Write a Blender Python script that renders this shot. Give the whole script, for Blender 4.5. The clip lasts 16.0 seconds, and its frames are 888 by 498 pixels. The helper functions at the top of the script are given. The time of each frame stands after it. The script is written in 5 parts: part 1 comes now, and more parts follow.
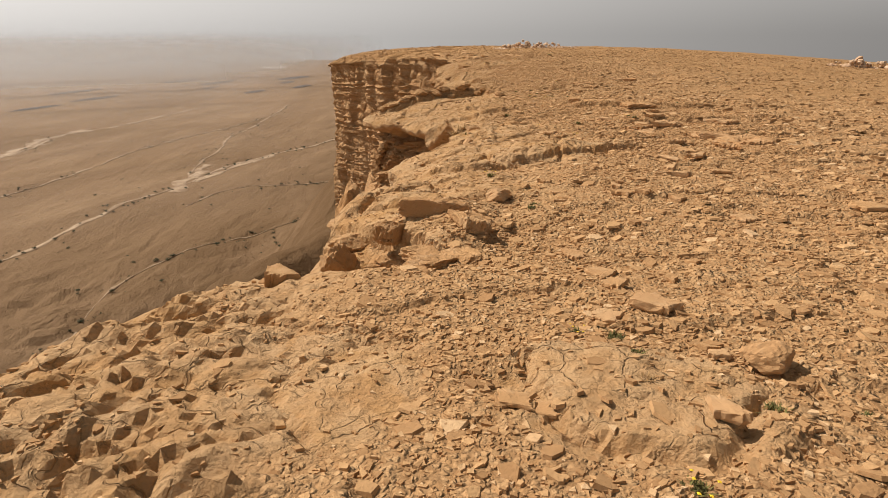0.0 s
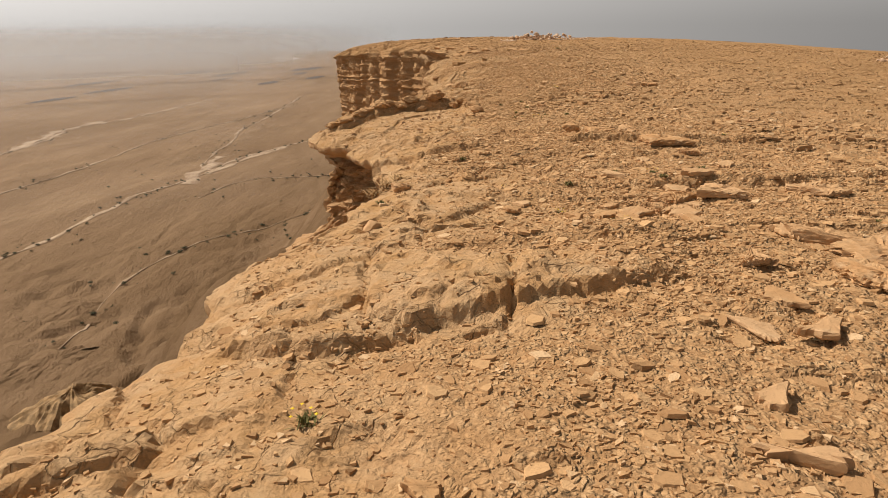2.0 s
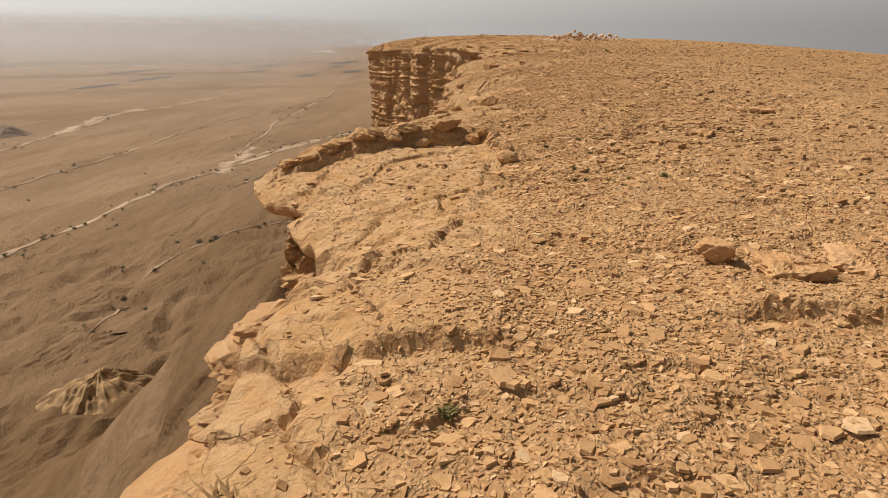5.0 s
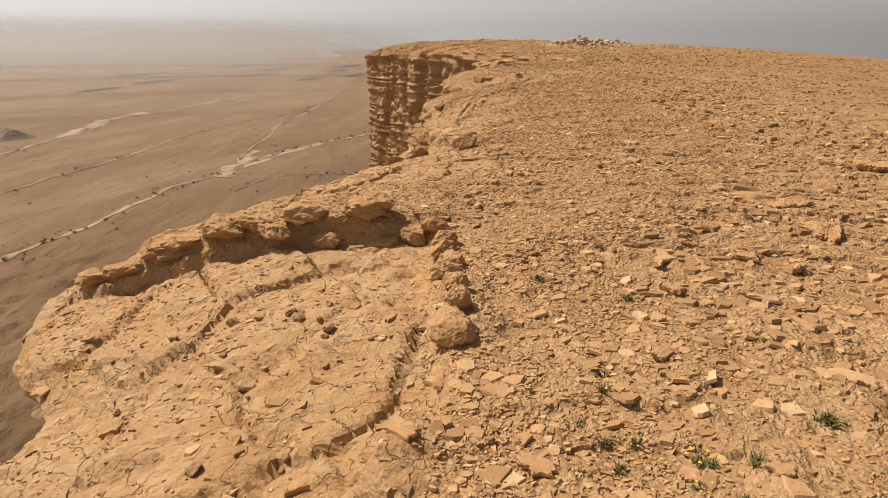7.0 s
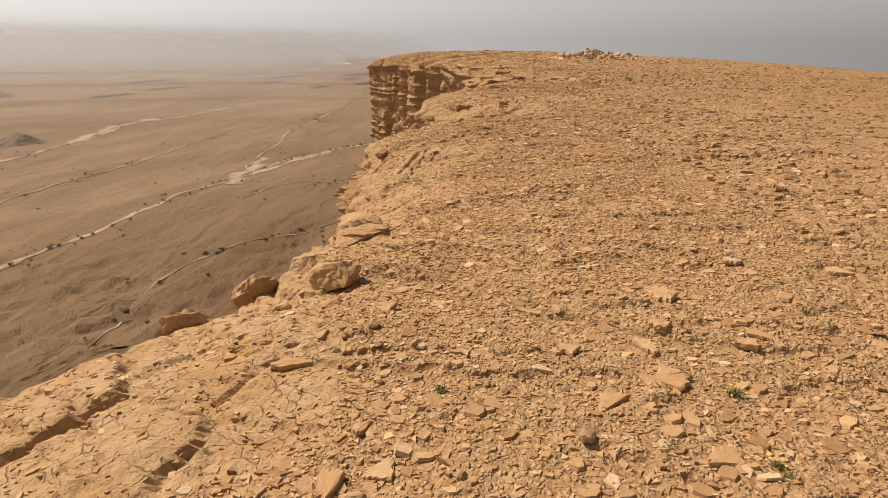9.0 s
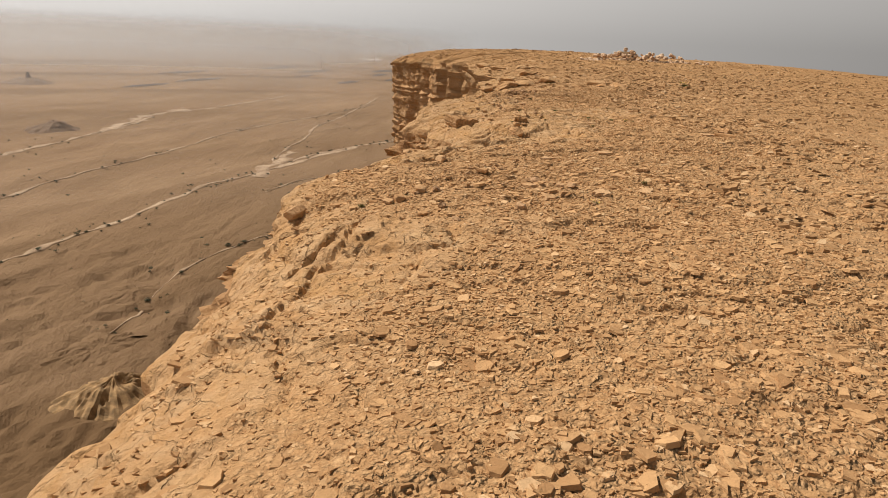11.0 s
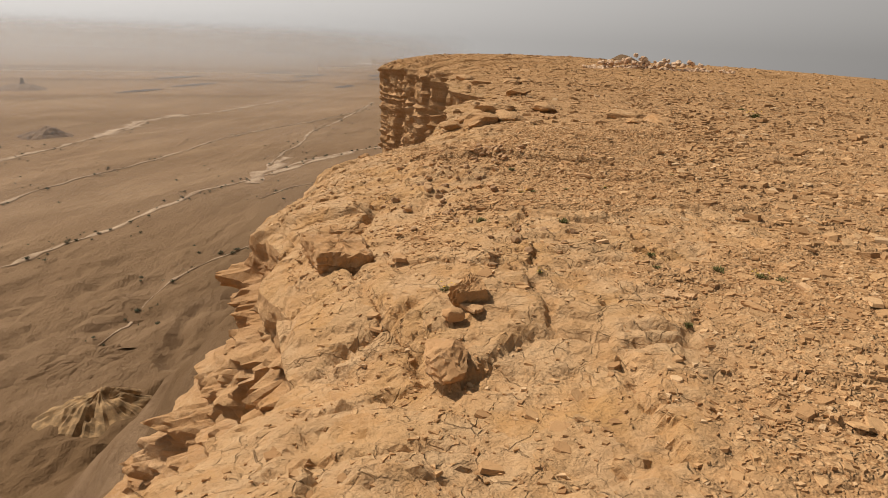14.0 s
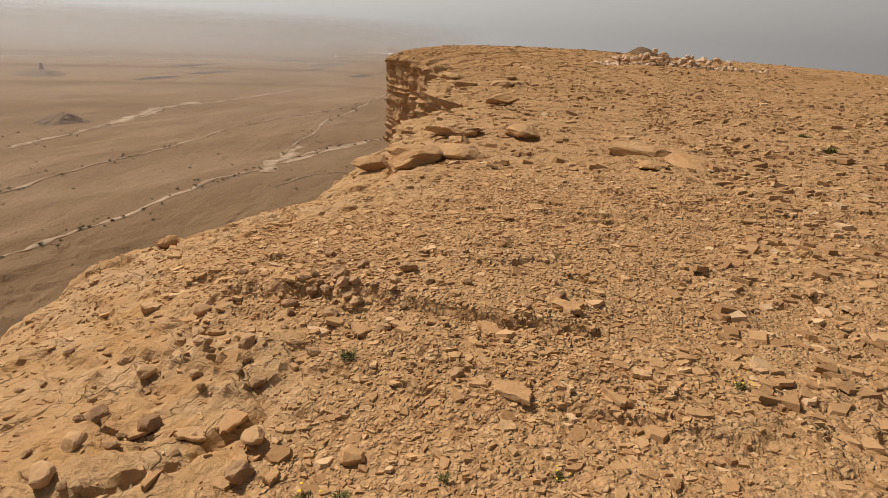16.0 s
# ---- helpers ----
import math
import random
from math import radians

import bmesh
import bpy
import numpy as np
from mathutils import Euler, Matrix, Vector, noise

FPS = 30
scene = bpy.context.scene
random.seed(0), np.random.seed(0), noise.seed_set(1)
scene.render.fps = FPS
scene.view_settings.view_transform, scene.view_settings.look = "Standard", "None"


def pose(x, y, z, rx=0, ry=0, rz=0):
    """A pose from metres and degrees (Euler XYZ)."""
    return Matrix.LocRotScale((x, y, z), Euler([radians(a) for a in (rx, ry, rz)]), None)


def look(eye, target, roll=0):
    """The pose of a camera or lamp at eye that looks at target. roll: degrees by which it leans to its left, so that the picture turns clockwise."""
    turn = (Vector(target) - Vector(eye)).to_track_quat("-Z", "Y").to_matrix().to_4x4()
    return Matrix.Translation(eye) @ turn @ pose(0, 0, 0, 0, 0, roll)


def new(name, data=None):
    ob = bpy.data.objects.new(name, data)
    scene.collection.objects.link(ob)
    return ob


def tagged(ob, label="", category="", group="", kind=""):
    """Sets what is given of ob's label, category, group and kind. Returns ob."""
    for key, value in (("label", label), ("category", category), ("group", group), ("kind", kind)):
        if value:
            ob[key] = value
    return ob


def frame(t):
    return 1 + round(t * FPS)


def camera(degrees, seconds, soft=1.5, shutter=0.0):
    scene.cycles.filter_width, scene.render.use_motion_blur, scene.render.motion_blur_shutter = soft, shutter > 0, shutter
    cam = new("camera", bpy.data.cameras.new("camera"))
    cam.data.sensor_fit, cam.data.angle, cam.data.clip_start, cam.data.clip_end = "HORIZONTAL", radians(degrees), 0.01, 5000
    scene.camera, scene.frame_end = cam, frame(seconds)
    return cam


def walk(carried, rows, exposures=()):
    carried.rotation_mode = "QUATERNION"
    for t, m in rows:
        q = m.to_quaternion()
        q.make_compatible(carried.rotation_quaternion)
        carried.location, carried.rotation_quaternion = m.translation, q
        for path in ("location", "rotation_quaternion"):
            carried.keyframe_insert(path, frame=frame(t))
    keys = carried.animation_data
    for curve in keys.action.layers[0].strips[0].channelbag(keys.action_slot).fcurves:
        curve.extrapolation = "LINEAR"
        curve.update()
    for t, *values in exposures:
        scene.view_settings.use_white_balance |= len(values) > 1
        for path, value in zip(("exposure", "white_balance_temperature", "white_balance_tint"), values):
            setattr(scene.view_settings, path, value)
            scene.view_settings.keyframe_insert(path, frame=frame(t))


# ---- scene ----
cam = camera(72.0, 16.0, soft=0.9)
PATH = [
    (0, (1.500, 0.840, 1.424), (1.224, 2.709, 0.769), -0.29),
    (0.5, (1.673, 2.101, 1.477), (1.394, 3.964, 0.806), -0.73),
    (1, (1.817, 3.262, 1.503), (1.526, 5.124, 0.831), -1.11),
    (1.5, (1.872, 4.244, 1.542), (1.569, 6.099, 0.858), -0.95),
    (2, (1.973, 5.171, 1.541), (1.657, 7.025, 0.859), -0.56),
    (2.5, (2.008, 6.024, 1.551), (1.673, 7.874, 0.869), -0.53),
    (3, (2.030, 7.021, 1.597), (1.671, 8.867, 0.917), -0.31),
    (3.5, (1.955, 8.011, 1.643), (1.577, 9.851, 0.957), 0.01),
    (6, (1.154, 12.312, 1.387), (0.738, 14.143, 0.697), 1.03),
    (6.5, (1.141, 13.547, 1.504), (0.723, 15.379, 0.819), 1.07),
    (7, (1.164, 14.788, 1.549), (0.746, 16.622, 0.868), 0.87),
    (7.5, (1.153, 16.022, 1.621), (0.742, 17.858, 0.943), 0.44),
    (8, (1.290, 17.362, 1.589), (0.875, 19.205, 0.933), 0.63),
    (8.5, (1.230, 18.651, 1.655), (0.797, 20.491, 1.001), 0.92),
    (9, (1.261, 19.917, 1.713), (0.814, 21.753, 1.057), 1.29),
    (11.5, (0.354, 26.660, 1.456), (-0.175, 28.473, 0.796), 2.66),
    (12, (0.087, 27.960, 1.459), (-0.441, 29.778, 0.814), 2.43),
    (12.5, (-0.146, 29.190, 1.500), (-0.672, 31.009, 0.856), 2.43),
    (13, (-0.307, 30.559, 1.530), (-0.837, 32.376, 0.883), 2.37),
    (13.5, (-0.458, 31.814, 1.544), (-0.980, 33.632, 0.896), 2.40),
    (14, (-0.481, 33.321, 1.550), (-0.994, 35.141, 0.898), 2.41),
    (14.5, (-0.413, 34.683, 1.555), (-0.931, 36.499, 0.896), 2.51),
    (15, (-0.497, 35.960, 1.545), (-1.032, 37.771, 0.888), 2.72),
    (15.5, (-0.526, 37.010, 1.586), (-1.066, 38.816, 0.916), 2.85),
    (16, (-0.500, 38.150, 1.649), (-1.050, 39.948, 0.968), 3.05),
]
walk(cam, [(t, look(eye, target, roll)) for t, eye, target, roll in PATH],
     exposures=[(0, 0.05), (3.5, 0.05), (7, 0.14), (9, 0.12), (12.5, 0.0), (14.5, -0.07), (16, -0.11)])

# ---- light: a dusty sky and a high sun over the valley side ----
SUN_AZ, SUN_EL = radians(-74), radians(50)
world = bpy.data.worlds.new("world")
scene.world = world
world.use_nodes = True
wt = world.node_tree
sky = wt.nodes.new("ShaderNodeTexSky")
sky.sky_type, sky.sun_disc = "NISHITA", False
sky.sun_elevation, sky.sun_rotation = SUN_EL, SUN_AZ
sky.air_density, sky.dust_density, sky.ozone_density, sky.altitude = 1.0, 6.0, 1.0, 800
grey = wt.nodes.new("ShaderNodeHueSaturation")
grey.inputs["Saturation"].default_value = 0.05
dusty = wt.nodes.new("ShaderNodeMix")
dusty.data_type, dusty.blend_type = "RGBA", "MULTIPLY"
dusty.inputs[0].default_value = 1.0
dusty.inputs[7].default_value = (1.0, 0.955, 0.905, 1)
wt.links.new(sky.outputs[0], grey.inputs["Color"])
wt.links.new(grey.outputs[0], dusty.inputs[6])
# dust brightens the sky towards the horizon
where = wt.nodes.new("ShaderNodeSeparateXYZ")
wt.links.new(wt.nodes.new("ShaderNodeTexCoord").outputs["Generated"], where.inputs[0])
lift = wt.nodes.new("ShaderNodeMapRange")
lift.interpolation_type = "SMOOTHSTEP"
for k, v in enumerate((0.0, 0.6, 5.6, 0.6)):
    lift.inputs[k + 1].default_value = v
wt.links.new(where.outputs[2], lift.inputs[0])
glow = wt.nodes.new("ShaderNodeMix")
glow.data_type, glow.blend_type = "RGBA", "ADD"
glow.inputs[0].default_value = 1.0
tone = wt.nodes.new("ShaderNodeMix")
tone.data_type, tone.blend_type = "RGBA", "MULTIPLY"
tone.inputs[0].default_value = 1.0
tone.inputs[7].default_value = (1.0, 0.955, 0.915, 1)
side = wt.nodes.new("ShaderNodeMath")
side.operation = "MULTIPLY_ADD"
side.inputs[1].default_value, side.inputs[2].default_value = -0.9, 1.2
wt.links.new(where.outputs[0], side.inputs[0])
both = wt.nodes.new("ShaderNodeMath")
both.operation = "MULTIPLY"
wt.links.new(lift.outputs[0], both.inputs[0])
wt.links.new(side.outputs[0], both.inputs[1])
wt.links.new(both.outputs[0], tone.inputs[6])
wt.links.new(dusty.outputs[2], glow.inputs[6])
wt.links.new(tone.outputs[2], glow.inputs[7])
wt.links.new(glow.outputs[2], wt.nodes["Background"].inputs[0])
wt.nodes["Background"].inputs[1].default_value = 0.051
sun = new("sun", bpy.data.lights.new("sun", "SUN"))
sun.data.energy, sun.data.angle, sun.data.color = 5.0, radians(0.8), (1.0, 0.872, 0.725)
sun.matrix_world = look((0, 0, 0), (-math.sin(SUN_AZ) * math.cos(SUN_EL), -math.cos(SUN_AZ) * math.cos(SUN_EL), -math.sin(SUN_EL)))

# ---- plan of the plateau: the line of the cliff edge (x, y) ----
EDGE_NEAR = [(-1.7, -6), (-1.6, 2), (-1.5, 3.0), (-1.3, 3.6), (-1.15, 4.1), (-0.95, 4.75), (-0.5, 4.82), (-0.3, 5.0), (-0.35, 5.6), (-0.3, 6.2),
             (-0.45, 6.8), (-0.32, 7.3), (-0.3, 8.0), (-0.45, 9.2), (-0.32, 9.85), (0.1, 10.2), (0.05, 11.0), (0.0, 11.9), (-0.3, 13.0), (-0.35, 14.3),
             (-0.5, 14.9), (-1.15, 15.7), (-1.4, 16.2), (-1.9, 16.9), (-2.1, 17.4), (-2.9, 18.0), (-3.6, 18.9), (-3.9, 19.6), (-2.95, 20.15), (-2.5, 21.0), (-2.15, 21.9)]
EDGE_MID = [(-2.0, 22.7), (-1.55, 23.8), (-1.35, 25.0), (-1.85, 26.2), (-2.0, 27.4), (-2.35, 28.7), (-2.5, 29.4), (-2.9, 30.4), (-3.15, 31.4), (-3.4, 32.5),
            (-3.2, 33.1), (-2.65, 34.2), (-2.4, 35.2), (-2.15, 36.2), (-2.7, 36.9), (-3.5, 37.6), (-3.7, 38.4), (-4.45, 39.3), (-4.75, 40.7), (-5.1, 42.0),
            (-4.7, 43.0), (-4.4, 44.5), (-4.5, 47)]
EDGE_FAR = [(-5.4, 51), (-5.2, 55), (-7.6, 58), (-9.0, 64), (-11, 71), (-12.5, 80), (-19, 92), (-22, 104), (-31, 118), (-35, 131),
            (-45, 144), (-51, 158), (-53, 165), (-50, 182), (-44, 205), (-40, 260), (-60, 330), (-80, 420)]
EDGE = np.array(EDGE_NEAR + EDGE_MID + EDGE_FAR)
# how high the rim lies along y
RIM_Y = [2, 4.1, 4.8, 5.3, 6.2, 6.8, 7.4, 9.2, 9.9, 10.2, 11.9, 14.3, 15, 15.7, 17.4, 18, 19.6, 20.15, 22, 23.5, 25, 26.3, 27.4, 29.4, 30.4, 31.5, 32.5, 34.2, 36.2, 38.5, 39.3, 42, 44.5, 47, 60, 160]
RIM_Z = [-0.36, -0.38, -0.56, -0.5, -0.25, -0.2, -0.28, -0.3, -0.27, -0.12, -0.2, -0.15, -0.6, -0.85, -0.78, -0.86, -0.93, -0.45, -0.46, -0.45, -0.32, -0.7, -0.65, -0.75, -0.68, -0.55, -0.56, -0.4, -0.46, -0.58, -0.8, -0.6, -0.5, -0.4, -0.37, -3.9]


def hash01(ix, iy, seed):
    """A lattice of random numbers from 0 to 1."""
    n = (ix.astype(np.int64) * 374761393 + iy.astype(np.int64) * 668265263 + seed * 1442695041) & 0x7FFFFFFF
    n = ((n ^ (n >> 13)) * 1274126177) & 0x7FFFFFFF
    n = ((n ^ (n >> 15)) * 2246822519) & 0x7FFFFFFF
    return ((n ^ (n >> 16)) & 0xFFFFF) / float(0xFFFFF)


def vnoise(x, y, seed=0):
    x, y = np.asarray(x, float), np.asarray(y, float)
    ix, iy = np.floor(x), np.floor(y)
    fx, fy = x - ix, y - iy
    fx, fy = fx * fx * (3 - 2 * fx), fy * fy * (3 - 2 * fy)
    a, b = hash01(ix, iy, seed), hash01(ix + 1, iy, seed)
    c, d = hash01(ix, iy + 1, seed), hash01(ix + 1, iy + 1, seed)
    return (a + (b - a) * fx) * (1 - fy) + (c + (d - c) * fx) * fy


def fbm(x, y, octaves=4, seed=0):
    """Layered noise, about -1 to 1."""
    out, amp, tot = 0.0, 1.0, 0.0
    for k in range(octaves):
        out = out + amp * (vnoise(x, y, seed + 17 * k) * 2 - 1)
        tot += amp
        x, y, amp = np.asarray(x) * 2.03 + 3.1, np.asarray(y) * 2.03 - 1.7, amp * 0.5
    return out / tot


def cells(x, y, seed=0):
    """Distance to the two nearest scattered points, and the number of the nearest."""
    x, y = np.asarray(x, float), np.asarray(y, float)
    ix, iy = np.floor(x), np.floor(y)
    f1, f2, idn = np.full(x.shape, 9.0), np.full(x.shape, 9.0), np.zeros(x.shape)
    for dx in (-1, 0, 1):
        for dy in (-1, 0, 1):
            cx, cy = ix + dx, iy + dy
            px, py = cx + hash01(cx, cy, seed), cy + hash01(cx, cy, seed + 5)
            d = np.hypot(x - px, y - py)
            near = d < f1
            f2 = np.where(near, f1, np.minimum(f2, d))
            idn = np.where(near, hash01(cx, cy, seed + 9), idn)
            f1 = np.minimum(f1, d)
    return f1, f2, idn


def smooth(a, b, v):
    t = np.clip((np.asarray(v, float) - a) / (b - a), 0, 1)
    return t * t * (3 - 2 * t)


def edge_x(y):
    """The cliff edge's x at y, with its small bays and noses."""
    y = np.asarray(y, float)
    wild = np.interp(y, [0, 45, 60, 100], [0.10, 0.10, 0.7, 1.8])
    q = y * np.interp(y, [0, 45, 80], [1.35, 1.35, 0.5])
    k = np.floor(q)
    jag = hash01(k, k * 0, 91) + (hash01(k + 1, k * 0, 91) - hash01(k, k * 0, 91)) * smooth(0.8, 1.0, q - k) - 0.5
    return np.interp(y, EDGE[:, 1], EDGE[:, 0]) + np.interp(y, [0, 45, 60], [2.6, 2.6, 1.0]) * wild * jag + 0.7 * wild * fbm(y * np.interp(y, [0, 45, 80], [1.6, 1.6, 1.55]), y * 0 + 4.2, 3, 3)


def ledge(x, y):
    """1 on the low rock shelf that juts out over the drop."""
    x, y = np.asarray(x, float), np.asarray(y, float)
    line = 0.6 - 0.3 * np.abs(y - 17.3) + 0.12 * fbm(y * 2.2, y * 0, 2, 8)
    back = np.clip(19.2 + 0.4 * (x + 2.06), 18.9, 19.75) + 0.22 * fbm(x * 2.3, x * 0 + 2, 3, 9)
    return smooth(-0.05, 0.05, line - x) * smooth(15.5, 15.75, y) * smooth(0.05, -0.03, y - back)


def base(x, y):
    """The plateau's large form."""
    x, y = np.asarray(x, float), np.asarray(y, float)
    d = np.maximum(x - edge_x(y), 0)
    roll_off = np.interp(y, [0, 15, 17, 20, 21, 45, 60, 160], [0.9, 0.9, 1.5, 1.5, 1.0, 1.1, 2.6, 7.0])
    z_in = 0.08 + np.interp(y, [2, 10, 15, 18, 23, 30, 60], [0.0, 0.06, 0.04, -0.1, -0.1, 0.0, 0.02])
    z = z_in - (z_in - np.interp(y, RIM_Y, RIM_Z)) * np.exp(-d / roll_off)
    far = 82 + 14 * smooth(2, -9, x)
    z = z - 0.14 * ledge(x, y) * smooth(0.0, 1.2, d)
    z = z - 0.0023 * np.maximum(x - 6, 0) ** 2 / (1 + np.maximum(x - 6, 0) / 60) - 0.0007 * np.maximum(y - far, 0) ** 2 / (1 + np.maximum(y - far, 0) / 60)
    return z + 0.05 * fbm(x / 2.3, y / 2.3, 2, 31)

# ---- materials ----
def material(name, build):
    m = bpy.data.materials.new(name)
    m.use_nodes = True
    t = m.node_tree
    build(t, t.nodes["Principled BSDF"])
    return m


def nd(t, kind, **inputs):
    n = t.nodes.new(kind)
    for k, v in inputs.items():
        n.inputs[k.replace("_", " ")].default_value = v
    return n


def mixc(t, fac, a, b, blend="MIX"):
    """A colour mix; fac, a and b are sockets or values."""
    n = t.nodes.new("ShaderNodeMix")
    n.data_type, n.blend_type = "RGBA", blend
    for sock, v in ((n.inputs[0], fac), (n.inputs[6], a), (n.inputs[7], b)):
        if isinstance(v, bpy.types.NodeSocket):
            t.links.new(v, sock)
        else:
            sock.default_value = (*v, 1) if isinstance(v, tuple) else v
    return n.outputs[2]


def ramp(t, src, lo, hi):
    n = t.nodes.new("ShaderNodeMapRange")
    n.inputs[1].default_value, n.inputs[2].default_value = lo, hi
    t.links.new(src, n.inputs[0])
    return n.outputs[0]


def tex(t, vec, scale, detail=5, rough=0.6, kind="ShaderNodeTexNoise"):
    n = t.nodes.new(kind)
    n.inputs["Scale"].default_value = scale
    if kind == "ShaderNodeTexNoise":
        n.inputs["Detail"].default_value, n.inputs["Roughness"].default_value = detail, rough
    t.links.new(vec, n.inputs["Vector"])
    return n.outputs["Fac"] if kind == "ShaderNodeTexNoise" else n.outputs["Distance"]


def math_node(t, op, a, b):
    n = t.nodes.new("ShaderNodeMath")
    n.operation = op
    for sock, v in ((n.inputs[0], a), (n.inputs[1], b)):
        if isinstance(v, bpy.types.NodeSocket):
            t.links.new(v, sock)
        else:
            sock.default_value = v
    return n.outputs[0]


def bumped(t, bsdf, height, strength, distance):
    n = nd(t, "ShaderNodeBump", Strength=strength, Distance=distance)
    t.links.new(height, n.inputs["Height"])
    t.links.new(n.outputs[0], bsdf.inputs["Normal"])


SAND, ROCK, PALE, RUST, DARK = (0.447, 0.264, 0.127), (0.473, 0.295, 0.150), (0.568, 0.405, 0.255), (0.430, 0.229, 0.082), (0.172, 0.101, 0.055)


def stone_look(scale=1.0, pale=0.5, strata=0.0, own=False, relief=0.02):
    """Weathered limestone: sandy, rusty and pale patches, dark specks, pits and fine cracks."""
    def build(t, b):
        pos = t.nodes.new("ShaderNodeNewGeometry").outputs["Position"] if not own else t.nodes.new("ShaderNodeTexCoord").outputs["Object"]
        geo = t.nodes.new("ShaderNodeNewGeometry")
        big, mid, fine = tex(t, pos, 0.7 * scale, 3), tex(t, pos, 5 * scale, 6, 0.7), tex(t, pos, 38 * scale, 6, 0.75)
        c = mixc(t, ramp(t, big, 0.42, 0.62), SAND, ROCK)
        c = mixc(t, math_node(t, "MULTIPLY", ramp(t, mid, 0.52, 0.68), pale), c, PALE)
        c = mixc(t, math_node(t, "MULTIPLY", ramp(t, tex(t, pos, 2.1 * scale, 5), 0.55, 0.72), 0.4), c, RUST)
        c = mixc(t, math_node(t, "MULTIPLY", ramp(t, fine, 0.56, 0.74), 0.45), c, DARK)
        c = mixc(t, math_node(t, "MULTIPLY", ramp(t, tex(t, pos, 9 * scale, 4), 0.62, 0.75), 0.35), c, DARK)
        if strata:
            mp = t.nodes.new("ShaderNodeMapping")
            mp.inputs["Scale"].default_value = (0.08, 0.08, strata)
            t.links.new(pos, mp.inputs[0])
            band = tex(t, mp.outputs[0], 1.0, 5, 0.7)
            c = mixc(t, math_node(t, "MULTIPLY", ramp(t, band, 0.5, 0.66), 0.55), c, (0.30, 0.165, 0.08))
            c = mixc(t, math_node(t, "MULTIPLY", ramp(t, band, 0.46, 0.34), 0.5), c, PALE)
        if own:
            rnd = t.nodes.new("ShaderNodeObjectInfo").outputs["Random"]
            c = mixc(t, math_node(t, "MULTIPLY", rnd, 0.38), c, mixc(t, ramp(t, rnd, 0.4, 0.6), (0.34, 0.20, 0.11), (0.60, 0.42, 0.26)))
        t.links.new(c, b.inputs["Base Color"])
        b.inputs["Roughness"].default_value = 0.93
        b.inputs["Specular IOR Level"].default_value = 0.15
        crack = ramp(t, tex(t, pos, 7 * scale, kind="ShaderNodeTexVoronoi"), 0.0, 0.5)
        h = math_node(t, "ADD", math_node(t, "MULTIPLY", fine, 0.22), math_node(t, "MULTIPLY", mid, 1.1))
        h = math_node(t, "ADD", h, math_node(t, "MULTIPLY", math_node(t, "SNAP", mid, 0.06), 2.2))
        h = math_node(t, "ADD", h, math_node(t, "MULTIPLY", crack, 0.35))
        bumped(t, b, h, 0.9, relief / scale)
    return build


def pale_stone(t, b):
    pos = t.nodes.new("ShaderNodeTexCoord").outputs["Object"]
    rnd = t.nodes.new("ShaderNodeObjectInfo").outputs["Random"]
    c = mixc(t, rnd, (0.50, 0.33, 0.21), (0.64, 0.48, 0.34))
    c = mixc(t, math_node(t, "MULTIPLY", ramp(t, tex(t, pos, 5, 6, 0.7), 0.5, 0.72), 0.5), c, (0.48, 0.30, 0.17))
    t.links.new(c, b.inputs["Base Color"])
    b.inputs["Roughness"].default_value = 0.92
    bumped(t, b, tex(t, pos, 9, 6, 0.7), 0.8, 0.05)


def crust_stone(t, b):
    """A stone with a dark desert crust."""
    pos = t.nodes.new("ShaderNodeTexCoord").outputs["Object"]
    rnd = t.nodes.new("ShaderNodeObjectInfo").outputs["Random"]
    c = mixc(t, rnd, (0.27, 0.155, 0.078), (0.46, 0.29, 0.155))
    c = mixc(t, math_node(t, "MULTIPLY", ramp(t, tex(t, pos, 3, 6, 0.7), 0.48, 0.68), 0.6), c, (0.46, 0.29, 0.15))
    t.links.new(c, b.inputs["Base Color"])
    b.inputs["Roughness"].default_value = 0.92
    bumped(t, b, tex(t, pos, 4, 6, 0.7), 0.8, 0.012)


def warped(t, pos, scale, amount):
    """Places pushed about a little, so that cells get crooked outlines."""
    n = t.nodes.new("ShaderNodeTexNoise")
    n.inputs["Scale"].default_value, n.inputs["Detail"].default_value = scale, 3
    t.links.new(pos, n.inputs["Vector"])
    v = t.nodes.new("ShaderNodeVectorMath")
    v.operation = "MULTIPLY_ADD"
    t.links.new(n.outputs["Color"], v.inputs[0])
    v.inputs[1].default_value = (amount, amount, amount)
    t.links.new(pos, v.inputs[2])
    return v.outputs[0]


def flakes(t, vec, scale):
    """A cell texture: each cell's random number, and the distance from its middle."""
    n = t.nodes.new("ShaderNodeTexVoronoi")
    n.inputs["Scale"].default_value = scale
    t.links.new(vec, n.inputs["Vector"])
    sep = t.nodes.new("ShaderNodeSeparateColor")
    t.links.new(n.outputs["Color"], sep.inputs[0])
    return sep.outputs[0], n.outputs["Distance"]


def joints(t, vec, scale):
    """The distance to the nearest border between cells."""
    n = t.nodes.new("ShaderNodeTexVoronoi")
    n.feature = "DISTANCE_TO_EDGE"
    n.inputs["Scale"].default_value = scale
    t.links.new(vec, n.inputs["Vector"])
    return n.outputs["Distance"]


